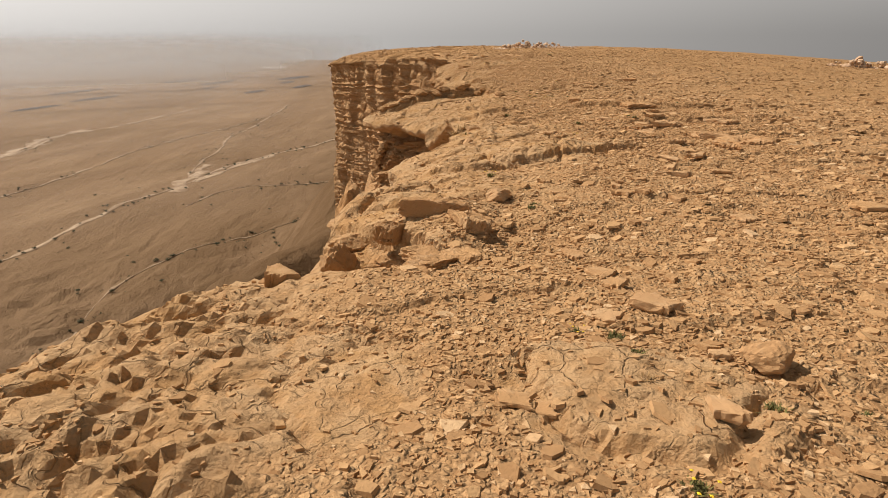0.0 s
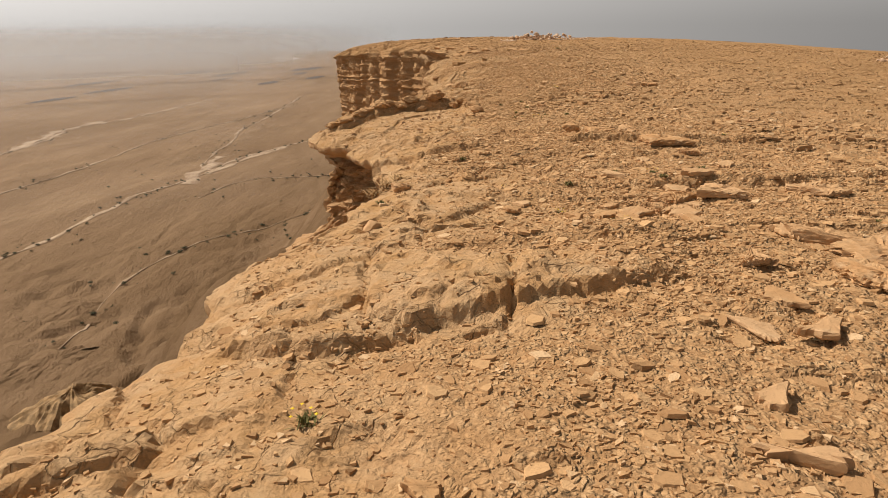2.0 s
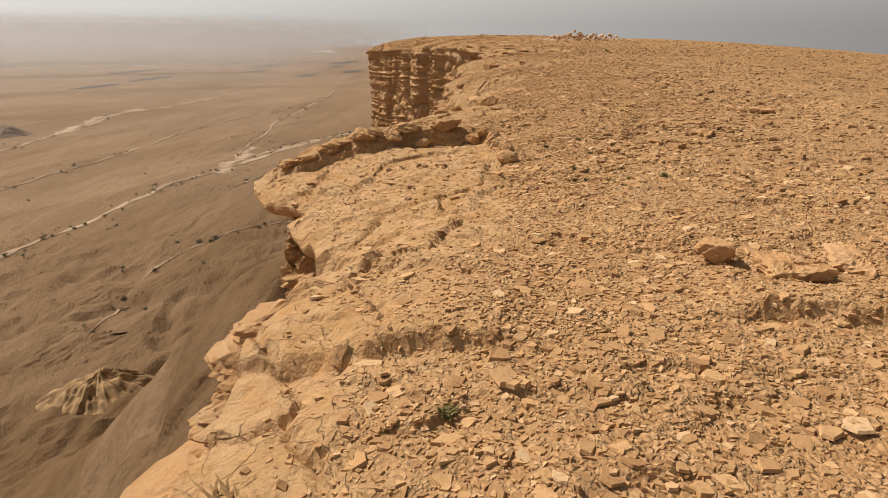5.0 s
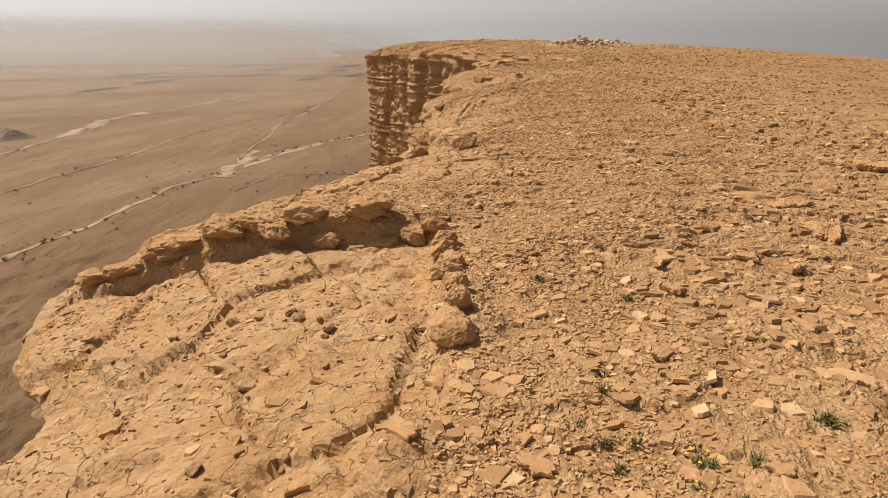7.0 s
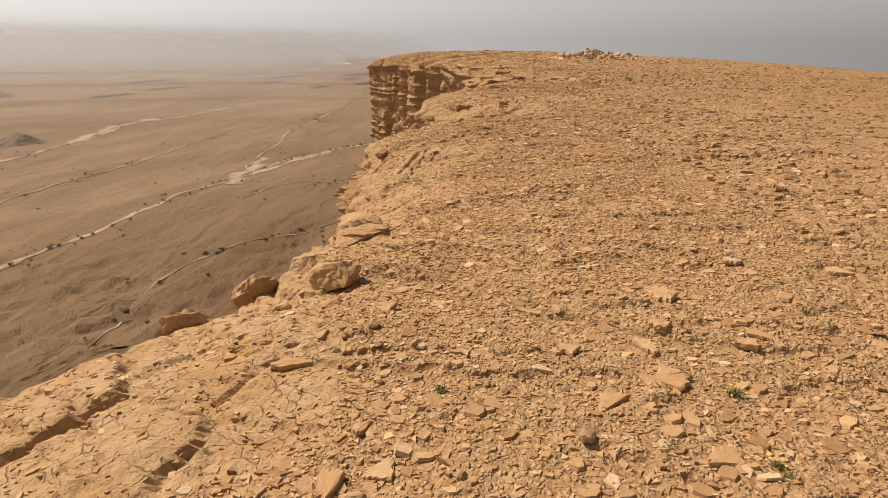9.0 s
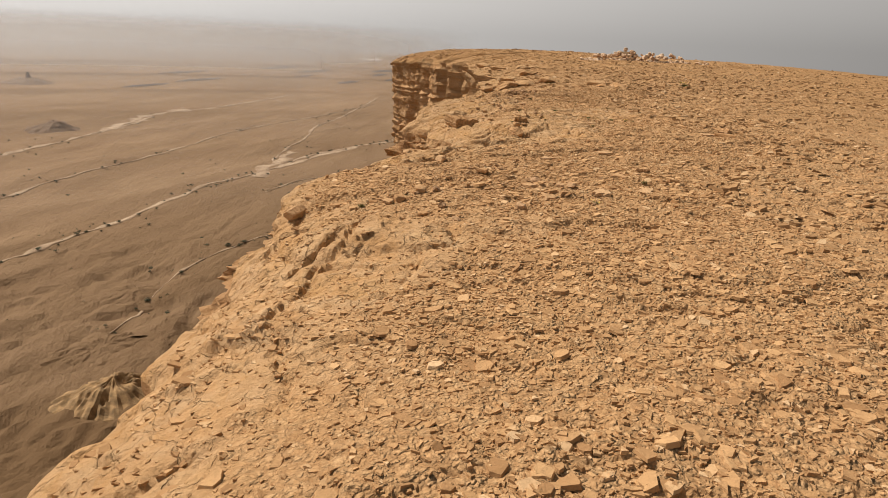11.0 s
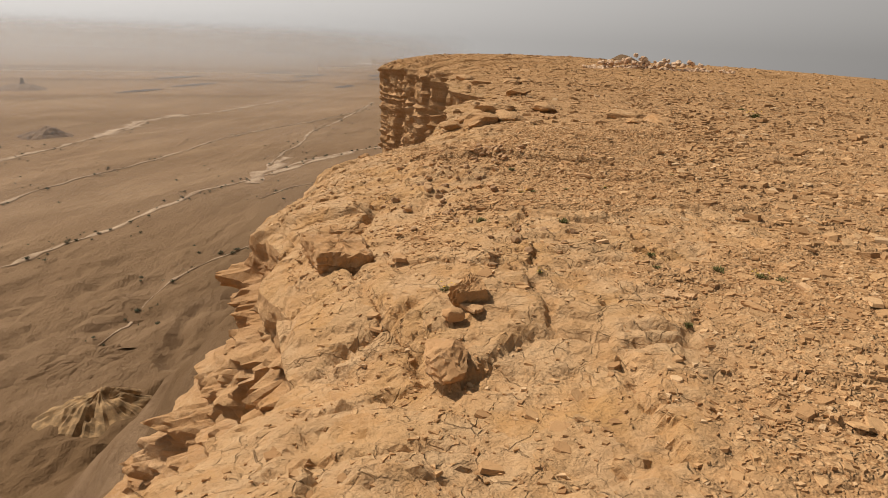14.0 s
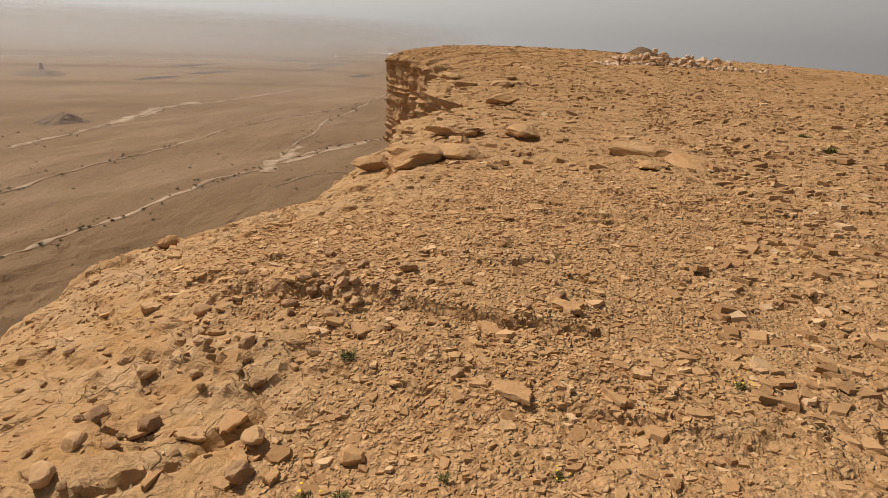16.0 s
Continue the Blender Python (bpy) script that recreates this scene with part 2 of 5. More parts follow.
def gravel_ground(t, b):
    """Bare limestone by the drop, gravel and dust further in (the mesh's own mask says where)."""
    pos = t.nodes.new("ShaderNodeNewGeometry").outputs["Position"]
    at = t.nodes.new("ShaderNodeAttribute")
    at.attribute_name = "bare"
    bare = at.outputs["Fac"]
    big, mid, fine = tex(t, pos, 0.55, 4), tex(t, pos, 4, 6, 0.72), tex(t, pos, 30, 7, 0.78)
    crooked = warped(t, pos, 14, 0.05)
    c1, d1 = flakes(t, crooked, 15)
    c2, d2 = flakes(t, crooked, 34)
    c3, d3 = flakes(t, warped(t, pos, 3, 0.25), 3.2)
    dust = mixc(t, ramp(t, big, 0.4, 0.62), (0.470, 0.278, 0.135), (0.515, 0.325, 0.168))
    chip = mixc(t, c2, (0.370, 0.208, 0.095), (0.550, 0.368, 0.204))
    grav = mixc(t, ramp(t, mid, 0.30, 0.52), dust, mixc(t, 0.5, chip, mixc(t, c1, (0.385, 0.220, 0.100), (0.540, 0.352, 0.188))))
    rock = mixc(t, ramp(t, mid, 0.4, 0.65), (0.445, 0.265, 0.125), (0.525, 0.350, 0.194))
    rock = mixc(t, math_node(t, "MULTIPLY", ramp(t, tex(t, pos, 1.3, 5), 0.5, 0.7), 0.6), rock, (0.43, 0.245, 0.092))
    rock = mixc(t, math_node(t, "MULTIPLY", ramp(t, c3, 0.3, 1.0), 0.3), rock, (0.488, 0.353, 0.221))
    gap = ramp(t, d2, 0.42, 0.66)
    grav = mixc(t, math_node(t, "MULTIPLY", gap, 0.42), grav, (0.21, 0.118, 0.056))
    joint = math_node(t, "MULTIPLY", ramp(t, joints(t, warped(t, pos, 4.5, 0.35), 1.7), 0.010, 0.003), ramp(t, big, 0.4, 0.55))
    joint = math_node(t, "MAXIMUM", joint, math_node(t, "MULTIPLY", ramp(t, joints(t, warped(t, pos, 8, 0.1), 5.0), 0.03, 0.006), ramp(t, mid, 0.48, 0.6)))
    rock = mixc(t, math_node(t, "MULTIPLY", joint, 0.35), rock, (0.22, 0.125, 0.06))
    c = mixc(t, bare, grav, rock)
    far = t.nodes.new("ShaderNodeAttribute")
    far.attribute_name = "inland"
    c = mixc(t, math_node(t, "MULTIPLY", far.outputs["Fac"], ramp(t, tex(t, pos, 0.25, 5), 0.2, 0.6)), c, mixc(t, ramp(t, tex(t, pos, 1.1, 5), 0.4, 0.65), (0.40, 0.235, 0.11), (0.34, 0.205, 0.095)))
    c = mixc(t, math_node(t, "MULTIPLY", ramp(t, fine, 0.57, 0.68), 0.45), c, DARK)
    c = mixc(t, math_node(t, "MULTIPLY", ramp(t, tex(t, pos, 9, 5, 0.7), 0.6, 0.72), 0.3), c, (0.22, 0.135, 0.075))
    t.links.new(c, b.inputs["Base Color"])
    b.inputs["Roughness"].default_value = 0.95
    b.inputs["Specular IOR Level"].default_value = 0.1
    # pebbles: a dome in each cell, some higher than others, with darker gaps between them
    c4, d4 = flakes(t, crooked, 62)
    dome1, dome2, dome4 = ramp(t, d1, 0.62, 0.3), ramp(t, d2, 0.6, 0.25), ramp(t, d4, 0.6, 0.2)
    hg = math_node(t, "ADD", math_node(t, "MULTIPLY", math_node(t, "MULTIPLY", dome1, c1), 0.36), math_node(t, "MULTIPLY", math_node(t, "MULTIPLY", dome2, c2), 0.30))
    hg = math_node(t, "ADD", hg, math_node(t, "MULTIPLY", math_node(t, "MULTIPLY", dome4, c4), 0.16))
    hg = math_node(t, "ADD", hg, math_node(t, "MULTIPLY", fine, 0.12))
    steps = math_node(t, "SNAP", tex(t, warped(t, pos, 5, 0.12), 2.6, 5, 0.62), 0.045)
    flaking = math_node(t, "SNAP", tex(t, warped(t, pos, 11, 0.05), 8.0, 3, 0.55), 0.08)
    hr = math_node(t, "ADD", math_node(t, "MULTIPLY", steps, 3.2), math_node(t, "MULTIPLY", flaking, 1.5))
    hr = math_node(t, "ADD", hr, math_node(t, "MULTIPLY", fine, 0.22))
    hr = math_node(t, "ADD", hr, math_node(t, "MULTIPLY", tex(t, pos, 13, 3, 0.6), 0.75))
    hr = math_node(t, "ADD", hr, math_node(t, "MULTIPLY", joint, -0.25))
    hr = math_node(t, "ADD", hr, -2.5)
    n = t.nodes.new("ShaderNodeMix")
    for sock, v in ((n.inputs[0], bare), (n.inputs[2], hg), (n.inputs[3], hr)):
        t.links.new(v, sock)
    bumped(t, b, math_node(t, "ADD", n.outputs[0], math_node(t, "MULTIPLY", tex(t, pos, 4, 3, 0.5), 0.6)), 1.0, 0.06)


def chips_look(tone):
    """Loose chips, each of its own shade; tone: how dark the desert crust on them is."""
    def build(t, b):
        geo = t.nodes.new("ShaderNodeNewGeometry")
        rnd, pos = geo.outputs["Random Per Island"], geo.outputs["Position"]
        k = lambda *c: tuple(v * tone for v in c)
        c = mixc(t, rnd, k(0.34, 0.195, 0.092), k(0.56, 0.355, 0.182))
        c = mixc(t, ramp(t, rnd, 0.86, 0.98), c, k(0.60, 0.42, 0.25))
        fine = tex(t, pos, 45, 5, 0.7)
        c = mixc(t, math_node(t, "MULTIPLY", ramp(t, fine, 0.5, 0.75), 0.5), c, k(0.258, 0.160, 0.086))
        t.links.new(c, b.inputs["Base Color"])
        b.inputs["Roughness"].default_value = 0.94
        b.inputs["Specular IOR Level"].default_value = 0.12
        bumped(t, b, fine, 0.7, 0.012)
    return build


def valley_look(t, b):
    pos = t.nodes.new("ShaderNodeNewGeometry").outputs["Position"]
    mp = t.nodes.new("ShaderNodeMapping")
    mp.inputs["Scale"].default_value = (1.0, 0.35, 1.0)
    mp.inputs["Rotation"].default_value = (0, 0, radians(-6))
    t.links.new(pos, mp.inputs[0])
    p = mp.outputs[0]
    big, mid, fine = tex(t, p, 0.004, 5), tex(t, p, 0.02, 7, 0.66), tex(t, pos, 0.35, 7, 0.7)
    c = mixc(t, ramp(t, big, 0.38, 0.62), (0.215, 0.143, 0.086), (0.262, 0.178, 0.112))
    c = mixc(t, math_node(t, "MULTIPLY", ramp(t, mid, 0.5, 0.7), 0.4), c, (0.345, 0.245, 0.155))
    c = mixc(t, math_node(t, "MULTIPLY", ramp(t, tex(t, p, 0.012, 6), 0.55, 0.7), 0.35), c, (0.15, 0.093, 0.055))
    c = mixc(t, math_node(t, "MULTIPLY", ramp(t, fine, 0.5, 0.72), 0.4), c, (0.15, 0.098, 0.057))
    sx = t.nodes.new("ShaderNodeSeparateXYZ")
    t.links.new(pos, sx.inputs[0])
    c = mixc(t, math_node(t, "MULTIPLY", ramp(t, sx.outputs[0], -470, -180), ramp(t, mid, 0.25, 0.6)), c, (0.125, 0.077, 0.04))
    t.links.new(c, b.inputs["Base Color"])
    b.inputs["Roughness"].default_value = 0.97
    b.inputs["Specular IOR Level"].default_value = 0.05
    bumped(t, b, math_node(t, "ADD", math_node(t, "MULTIPLY", mid, 4.0), fine), 0.8, 2.0)


def wadi_look(t, b):
    """Pale sand in the middle of the bed, breaking up into the plain's own brown towards its banks."""
    pos = t.nodes.new("ShaderNodeNewGeometry").outputs["Position"]
    at = t.nodes.new("ShaderNodeAttribute")
    at.attribute_name = "bed"
    brown = mixc(t, ramp(t, tex(t, pos, 0.35, 6, 0.7), 0.4, 0.65), (0.225, 0.15, 0.09), (0.265, 0.18, 0.113))
    mp = t.nodes.new("ShaderNodeMapping")
    mp.inputs["Scale"].default_value = (1.0, 0.45, 1.0)
    t.links.new(pos, mp.inputs[0])
    sand = math_node(t, "ADD", tex(t, mp.outputs[0], 0.11, 6, 0.72), math_node(t, "MULTIPLY", at.outputs["Fac"], 0.22))
    c = mixc(t, ramp(t, sand, 0.56, 0.82), brown, (0.42, 0.32, 0.22))
    c = mixc(t, math_node(t, "MULTIPLY", ramp(t, tex(t, pos, 0.4, 5, 0.7), 0.58, 0.68), 0.5), c, (0.14, 0.095, 0.055))
    t.links.new(c, b.inputs["Base Color"])
    b.inputs["Roughness"].default_value = 0.97


def plain(colour, spread=0.25, rough=0.9, scale=30):
    def build(t, b):
        pos = t.nodes.new("ShaderNodeNewGeometry").outputs["Position"]
        dark = tuple(v * (1 - spread) for v in colour)
        light = tuple(min(1, v * (1 + spread)) for v in colour)
        t.links.new(mixc(t, ramp(t, tex(t, pos, scale, 4), 0.35, 0.65), dark, light), b.inputs["Base Color"])
        b.inputs["Roughness"].default_value = rough
    return build


def haze_sheet(share):
    """Haze painted on a standing sheet: mostly clear, thickest in the middle of its height."""
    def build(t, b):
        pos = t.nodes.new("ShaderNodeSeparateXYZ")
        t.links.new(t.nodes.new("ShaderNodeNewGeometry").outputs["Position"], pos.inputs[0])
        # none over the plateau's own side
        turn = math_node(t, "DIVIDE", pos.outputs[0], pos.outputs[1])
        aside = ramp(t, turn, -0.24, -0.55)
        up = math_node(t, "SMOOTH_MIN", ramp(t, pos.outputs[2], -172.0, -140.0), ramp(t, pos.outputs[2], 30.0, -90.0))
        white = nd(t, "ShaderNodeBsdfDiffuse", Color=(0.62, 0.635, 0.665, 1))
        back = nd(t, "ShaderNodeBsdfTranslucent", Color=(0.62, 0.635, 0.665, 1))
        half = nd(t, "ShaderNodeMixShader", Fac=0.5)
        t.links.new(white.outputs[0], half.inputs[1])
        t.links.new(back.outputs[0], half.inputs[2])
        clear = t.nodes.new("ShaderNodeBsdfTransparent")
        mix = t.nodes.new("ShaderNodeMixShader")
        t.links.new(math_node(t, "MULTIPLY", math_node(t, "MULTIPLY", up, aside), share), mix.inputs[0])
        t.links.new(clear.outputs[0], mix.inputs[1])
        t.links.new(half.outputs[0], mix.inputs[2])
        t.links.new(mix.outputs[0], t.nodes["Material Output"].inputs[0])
    return build


M_GROUND = material("gravelly_limestone", gravel_ground)
M_CLIFF = material("cliff_limestone", stone_look(1.1, 0.45, 1.1, relief=0.055))
M_FAR_CLIFF = material("far_cliff_limestone", stone_look(0.16, 0.6, 0.9, relief=0.05))
M_STONE = material("loose_limestone", stone_look(1.6, 0.5, 0, True, 0.012))
M_BLOCK = material("block_limestone", stone_look(1.2, 0.5, 0, False, 0.04))
M_WHITE = material("pale_limestone", pale_stone)
M_CRUST = material("crusted_limestone", crust_stone)
M_CHIPS = material("stone_chips", chips_look(1.0))
M_FAR_CHIPS = material("weathered_stone_chips", chips_look(0.84))
M_VALLEY = material("desert_plain", valley_look)
M_WADI = material("pale_wadi_sand", wadi_look)
M_LEAF = material("dusty_green_leaf", plain((0.13, 0.12, 0.035), 0.4))
M_DRY = material("dry_straw", plain((0.34, 0.21, 0.09), 0.35))
M_FLOWER = material("yellow_petals", plain((0.75, 0.52, 0.03), 0.15))
M_ACACIA = material("acacia_leaf", plain((0.055, 0.06, 0.03), 0.35, 0.95, 0.6))
M_BARK = material("acacia_bark", plain((0.10, 0.075, 0.05), 0.3, 0.95, 2))
M_FIELD = material("dark_gravel_field", plain((0.065, 0.045, 0.036), 0.3, 0.97, 0.02))
M_BRIGHT = material("white_salt_strip", plain((0.75, 0.72, 0.68), 0.1, 0.9, 0.02))
M_HILL = material("brown_hill_rubble", plain((0.15, 0.094, 0.056), 0.2, 0.97, 0.15))
M_MOUND = material("yellow_marl", plain((0.265, 0.17, 0.082), 0.35, 0.97, 0.3))

# ---- helpers for meshes ----
def mesh_of(name, verts, faces, mat, smooth_shade=True):
    """A mesh from arrays: verts (n, 3), faces (m, 3) or (m, 4)."""
    verts, faces = np.asarray(verts, np.float32), np.asarray(faces, np.int32)
    me = bpy.data.meshes.new(name)
    me.vertices.add(len(verts))
    me.vertices.foreach_set("co", verts.ravel())
    k = faces.shape[1]
    me.loops.add(faces.size)
    me.loops.foreach_set("vertex_index", faces.ravel())
    me.polygons.add(len(faces))
    me.polygons.foreach_set("loop_start", np.arange(0, faces.size, k, dtype=np.int32))
    me.polygons.foreach_set("use_smooth", np.full(len(faces), smooth_shade))
    me.update(calc_edges=True)
    me.materials.append(mat)
    return me


def grid_faces(rows, cols, flip=False):
    i = np.arange(rows - 1)[:, None] * cols + np.arange(cols - 1)[None]
    q = np.stack([i, i + 1, i + cols + 1, i + cols], -1).reshape(-1, 4)
    return q[:, ::-1] if flip else q


def part(name, me, parent, label="", m=None):
    ob = new(name, me)
    ob.parent = parent
    if m is not None:
        ob.matrix_basis = m
    if label:
        ob["label"] = label
    return ob


# where the wind has swept the rock bare: x, y and the half widths
PAVEMENTS = [(1.2, 8.6, 1.4, 0.75), (0.0, 15.5, 0.9, 2.2), (0.2, 12.0, 0.7, 1.2), (0.5, 3.0, 0.7, 0.6), (1.9, 3.0, 0.6, 0.5), (-1.6, 29.4, 1.2, 1.2),
             (-1.1, 36.2, 1.4, 1.9), (-2.9, 39.6, 1.2, 1.6), (-0.9, 38.4, 1.3, 0.7), (0.3, 39.0, 0.8, 0.6), (-0.8, 22.5, 0.9, 1.2), (-4.0, 42.4, 1.3, 2.4)]


def bare_mask(x, y, d):
    """1 where bare rock pavement shows, 0 where gravel lies."""
    n = fbm(x / 1.7, y / 1.7, 3, 41)
    m = smooth(1.9, 0.7, d + 1.1 * n)
    m = np.maximum(m, smooth(0.34, 0.5, fbm(x / 1.5 + 9, y / 1.5, 3, 57)) * 0.45)
    m = np.maximum(m, np.maximum(ledge(x, y), outcrop(x, y)))
    for cx, cy, rx, ry in PAVEMENTS:
        m = np.maximum(m, smooth(1.05, 0.75, np.hypot((x - cx) / rx, (y - cy) / ry) + 0.35 * n))
    heap = smooth(1.0, 0.55, np.hypot((x + 2.0) / 1.7, (y - 42.2) / 1.6) + 0.3 * n)
    heap = np.maximum(heap, smooth(1.0, 0.5, np.hypot((x + 1.9) / 1.1, (y - 31.6) / 1.0) + 0.3 * n))
    return m * (1 - heap)


def outcrop(x, y):
    return smooth(0.45, -0.1, x + 0.35 * (y - 3.4) + 0.25 * fbm(x * 1.8, y * 1.8, 2, 43)) * smooth(1.6, 2.4, y) * smooth(4.85, 4.75, y)


def bench(x, line, high, run, x0, x1):
    """A bed of rock that ends in a crisp little step: line is how far a place lies behind the step."""
    return high * smooth(-0.045, 0.03, line) * smooth(run, 0.15, line) * smooth(x0 - 0.15, x0 + 0.15, x) * smooth(x1 + 0.25, x1 - 0.25, x)


def split(x, y, x0, y0, x1, y1, wide, deep, seed):
    """An open joint in the rock from one place to another, crooked and tapered at its ends."""
    ln = math.hypot(x1 - x0, y1 - y0)
    ux, uy = (x1 - x0) / ln, (y1 - y0) / ln
    u = (x - x0) * ux + (y - y0) * uy
    v = (y - y0) * ux - (x - x0) * uy + 0.12 * fbm(u * 2.1, u * 0 + seed, 3, seed)
    return -0.6 * deep * smooth(wide * 1.5, wide * 0.2, np.abs(v)) * smooth(-0.02, 0.15, u) * smooth(ln + 0.02, ln - 0.15, u)


SPLITS = [(-1.4, 2.9, -0.6, 4.2, 0.05, 0.14), (-1.5, 3.5, -0.3, 3.9, 0.04, 0.12), (-0.9, 2.6, 0.2, 3.9, 0.05, 0.12), (-0.2, 6.3, 0.5, 6.9, 0.04, 0.1),
          (0.0, 6.2, 1.1, 6.1, 0.035, 0.08), (-1.9, 29.3, -1.6, 30.1, 0.05, 0.14), (-1.6, 30.1, -0.9, 30.5, 0.04, 0.1), (-2.6, 30.0, -2.0, 30.15, 0.05, 0.12),
          (-3.0, 31.5, -2.6, 30.8, 0.05, 0.12), (-3.4, 33.0, -2.7, 33.1, 0.03, 0.08), (-2.1, 36.3, -1.5, 36.75, 0.05, 0.12), (-3.0, 39.4, -2.75, 38.1, 0.06, 0.2),
          (-3.9, 39.0, -3.0, 39.15, 0.05, 0.12), (-4.2, 41.3, -3.2, 40.6, 0.03, 0.07), (-4.9, 42.0, -4.0, 41.7, 0.04, 0.1), (-2.7, 38.1, -2.3, 37.4, 0.05, 0.14),
          (-1.9, 22.4, -0.9, 22.0, 0.03, 0.07), (-0.9, 35.4, -1.9, 35.2, 0.03, 0.06), (-0.6, 37.8, -1.5, 37.2, 0.025, 0.05), (0.2, 38.2, -0.6, 37.8, 0.025, 0.05)]


def relief(x, y):
    """The ground's height with its slabs, cracks, small terraces and rubble; and the mask of bare rock."""
    x, y = np.asarray(x, float), np.asarray(y, float)
    d = x - edge_x(y)
    near = np.interp(y, [0, 48, 70, 200], [1, 1, 2.2, 5])
    bare = bare_mask(x, y, d)
    wx, wy = x + 0.12 * fbm(x * 2.4, y * 2.4, 3, 5), y + 0.12 * fbm(x * 2.4 + 7, y * 2.4, 3, 6)
    f1, f2, idn = cells(wx * 1.15 + 0.3 * wy, wy * 0.85 - 0.1 * wx, 11)
    crack = smooth(0.09, 0.0, f2 - f1)
    g1, g2, gid = cells(wx * 3.4 + 5, wy * 3.0 + 0.8 * wx, 15)
    z = base(x, y)
    broken = smooth(-0.1, 0.25, fbm(x / 1.4, y / 1.4, 2, 37))
    z = z + bare * (0.07 * (idn - 0.5) * smooth(0.0, 0.14, f2 - f1) - 0.045 * crack + (0.035 * (gid - 0.5) * smooth(0.0, 0.2, g2 - g1) - 0.02 * smooth(0.1, 0.0, g2 - g1)) * broken)
    t = fbm(x / 1.5, y / 0.8, 4, 21) * 3.0
    z = z + 0.03 * near * (np.floor(t) + smooth(0.9, 0.99, t - np.floor(t)))
    t2 = fbm(x / 0.6, y / 0.4, 3, 77) * 2.2
    z = z + 0.016 * (np.floor(t2) + smooth(0.88, 0.99, t2 - np.floor(t2))) * (0.4 + 0.6 * bare)
    rough = 0.35 + 1.0 * smooth(0.0, 0.35, fbm(x / 1.1, y / 1.1, 3, 91))
    z = z + (0.020 * fbm(x * 4.2, y * 4.2, 3, 61) + 0.012 * fbm(x * 11, y * 11, 2, 63)) * rough * 0.9
    # flakes and broken pieces as large as a hand and smaller
    r1, r2, rid = cells(wx * 8 + 3, wy * 9.5, 23)
    s1, s2, sid = cells(wx * 17, wy * 19 + 2, 29)
    z = z + ((0.014 * (rid - 0.5) - 0.010 * smooth(0.16, 0.0, r2 - r1)) * (0.6 + 0.1 * bare * broken) + 0.010 * (sid - 0.5) * (1 - 0.5 * bare)) * (0.5 + 0.7 * rough)
    # beds of rock that cross the gravel as low steps
    jag = 0.10 * fbm(x * 2, y * 1.4, 4, 14)
    z = z + bench(x, y - (7.82 + np.maximum(0.5 * (x - 0.8), 0.08 * (x - 0.8)) + jag), 0.095, 1.5, 0.3, 2.75)
    z = z + bench(x, y - (9.42 + 0.1 * (x - 1.6) + jag), 0.05, 0.8, 1.1, 2.6) + bench(x, y - (12.8 + 0.1 * x + jag), 0.10, 1.6, -0.3, 1.1)
    z = z + bench(x, y - (24.45 - 0.25 * (x + 0.6) + 1.3 * jag), 0.10, 1.2, -1.6, 0.1) + bench(x, y - (14.0 - 0.2 * x + jag), 0.08, 1.5, -0.6, 0.9)
    z = z + bench(x, y - (13.5 + 0.12 * (x - 3) + 2 * jag), 0.07, 1.2, 2.2, 5.0) + bench(x, y - (11.2 + 0.2 * (x - 4) + 2 * jag), 0.06, 1.3, 2.9, 5.5)
    z = z + bench(x, y - (41.3 + 0.1 * x + 1.5 * jag), 0.08, 1.2, -2.9, -0.6) + bench(x, y - (34.7 + 0.3 * (x + 1.5) + jag), 0.07, 1.4, -2.4, -1.0)
    # the overhanging lip by the first bay, with the hollow under it
    lip = y - (5.8 - 0.82 * x + 0.16 * fbm(x * 2.6, y * 2.6, 4, 19))
    z = z + bench(x, lip, 0.15, 1.9, -0.35, 1.15)
    z = z - 0.30 * np.exp(-(((x - 0.42) / 0.3) ** 2 + ((y - 5.1) / 0.3) ** 2)) * smooth(0.02, -0.04, lip)
    # the ridge behind the shelf, and the hollow in front of it
    back = y - (19.2 + 0.4 * (x + 2.06))
    z = z + 0.09 * smooth(0.0, 0.12, back) * smooth(1.1, 0.3, back) * smooth(-3.4, -2.8, x) * smooth(0.3, -0.3, x) * (0.6 + 0.8 * vnoise(x * 2.2, y * 2.2, 55))
    z = z - 0.26 * smooth(0.05, -0.05, y - 15.72 + 0.25 * (x + 0.7) + jag) * smooth(14.7, 15.5, y) * smooth(0.15, -0.35, x)
    for n, (x0, y0, x1, y1, wide, deep) in enumerate(SPLITS):
        z = z + split(x, y, x0, y0, x1, y1, wide, deep, 60 + n)
    # the jointed outcrop in front of the first bay: tilted strips of rock, each ending in a broken edge
    u, v = 0.84 * x + 0.55 * y, 0.84 * y - 0.55 * x
    crop = outcrop(x, y)
    q = v * 3.1 + 0.5 * fbm(u * 1.3, v * 1.3, 3, 44)
    k = np.floor(q)
    z = z + crop * (0.06 + 0.09 * (hash01(k, k * 0, 46) - 0.4) + 0.07 * (q - k - 0.5) + 0.05 * fbm(u * 3, v * 9, 3, 45) - 0.05 * smooth(0.1, 0.0, cells(u * 1.7, v * 3.1, 47)[1] - cells(u * 1.7, v * 3.1, 47)[0]))
    # ragged heaps of broken rock
    z = z + 0.13 * np.exp(-(((x + 1.7) / 1.3) ** 2 + ((y - 42.3) / 1.3) ** 2)) + 0.08 * np.exp(-(((x - 0.9) / 0.35) ** 2 + ((y - 6.6) / 0.8) ** 2))
    return z, bare


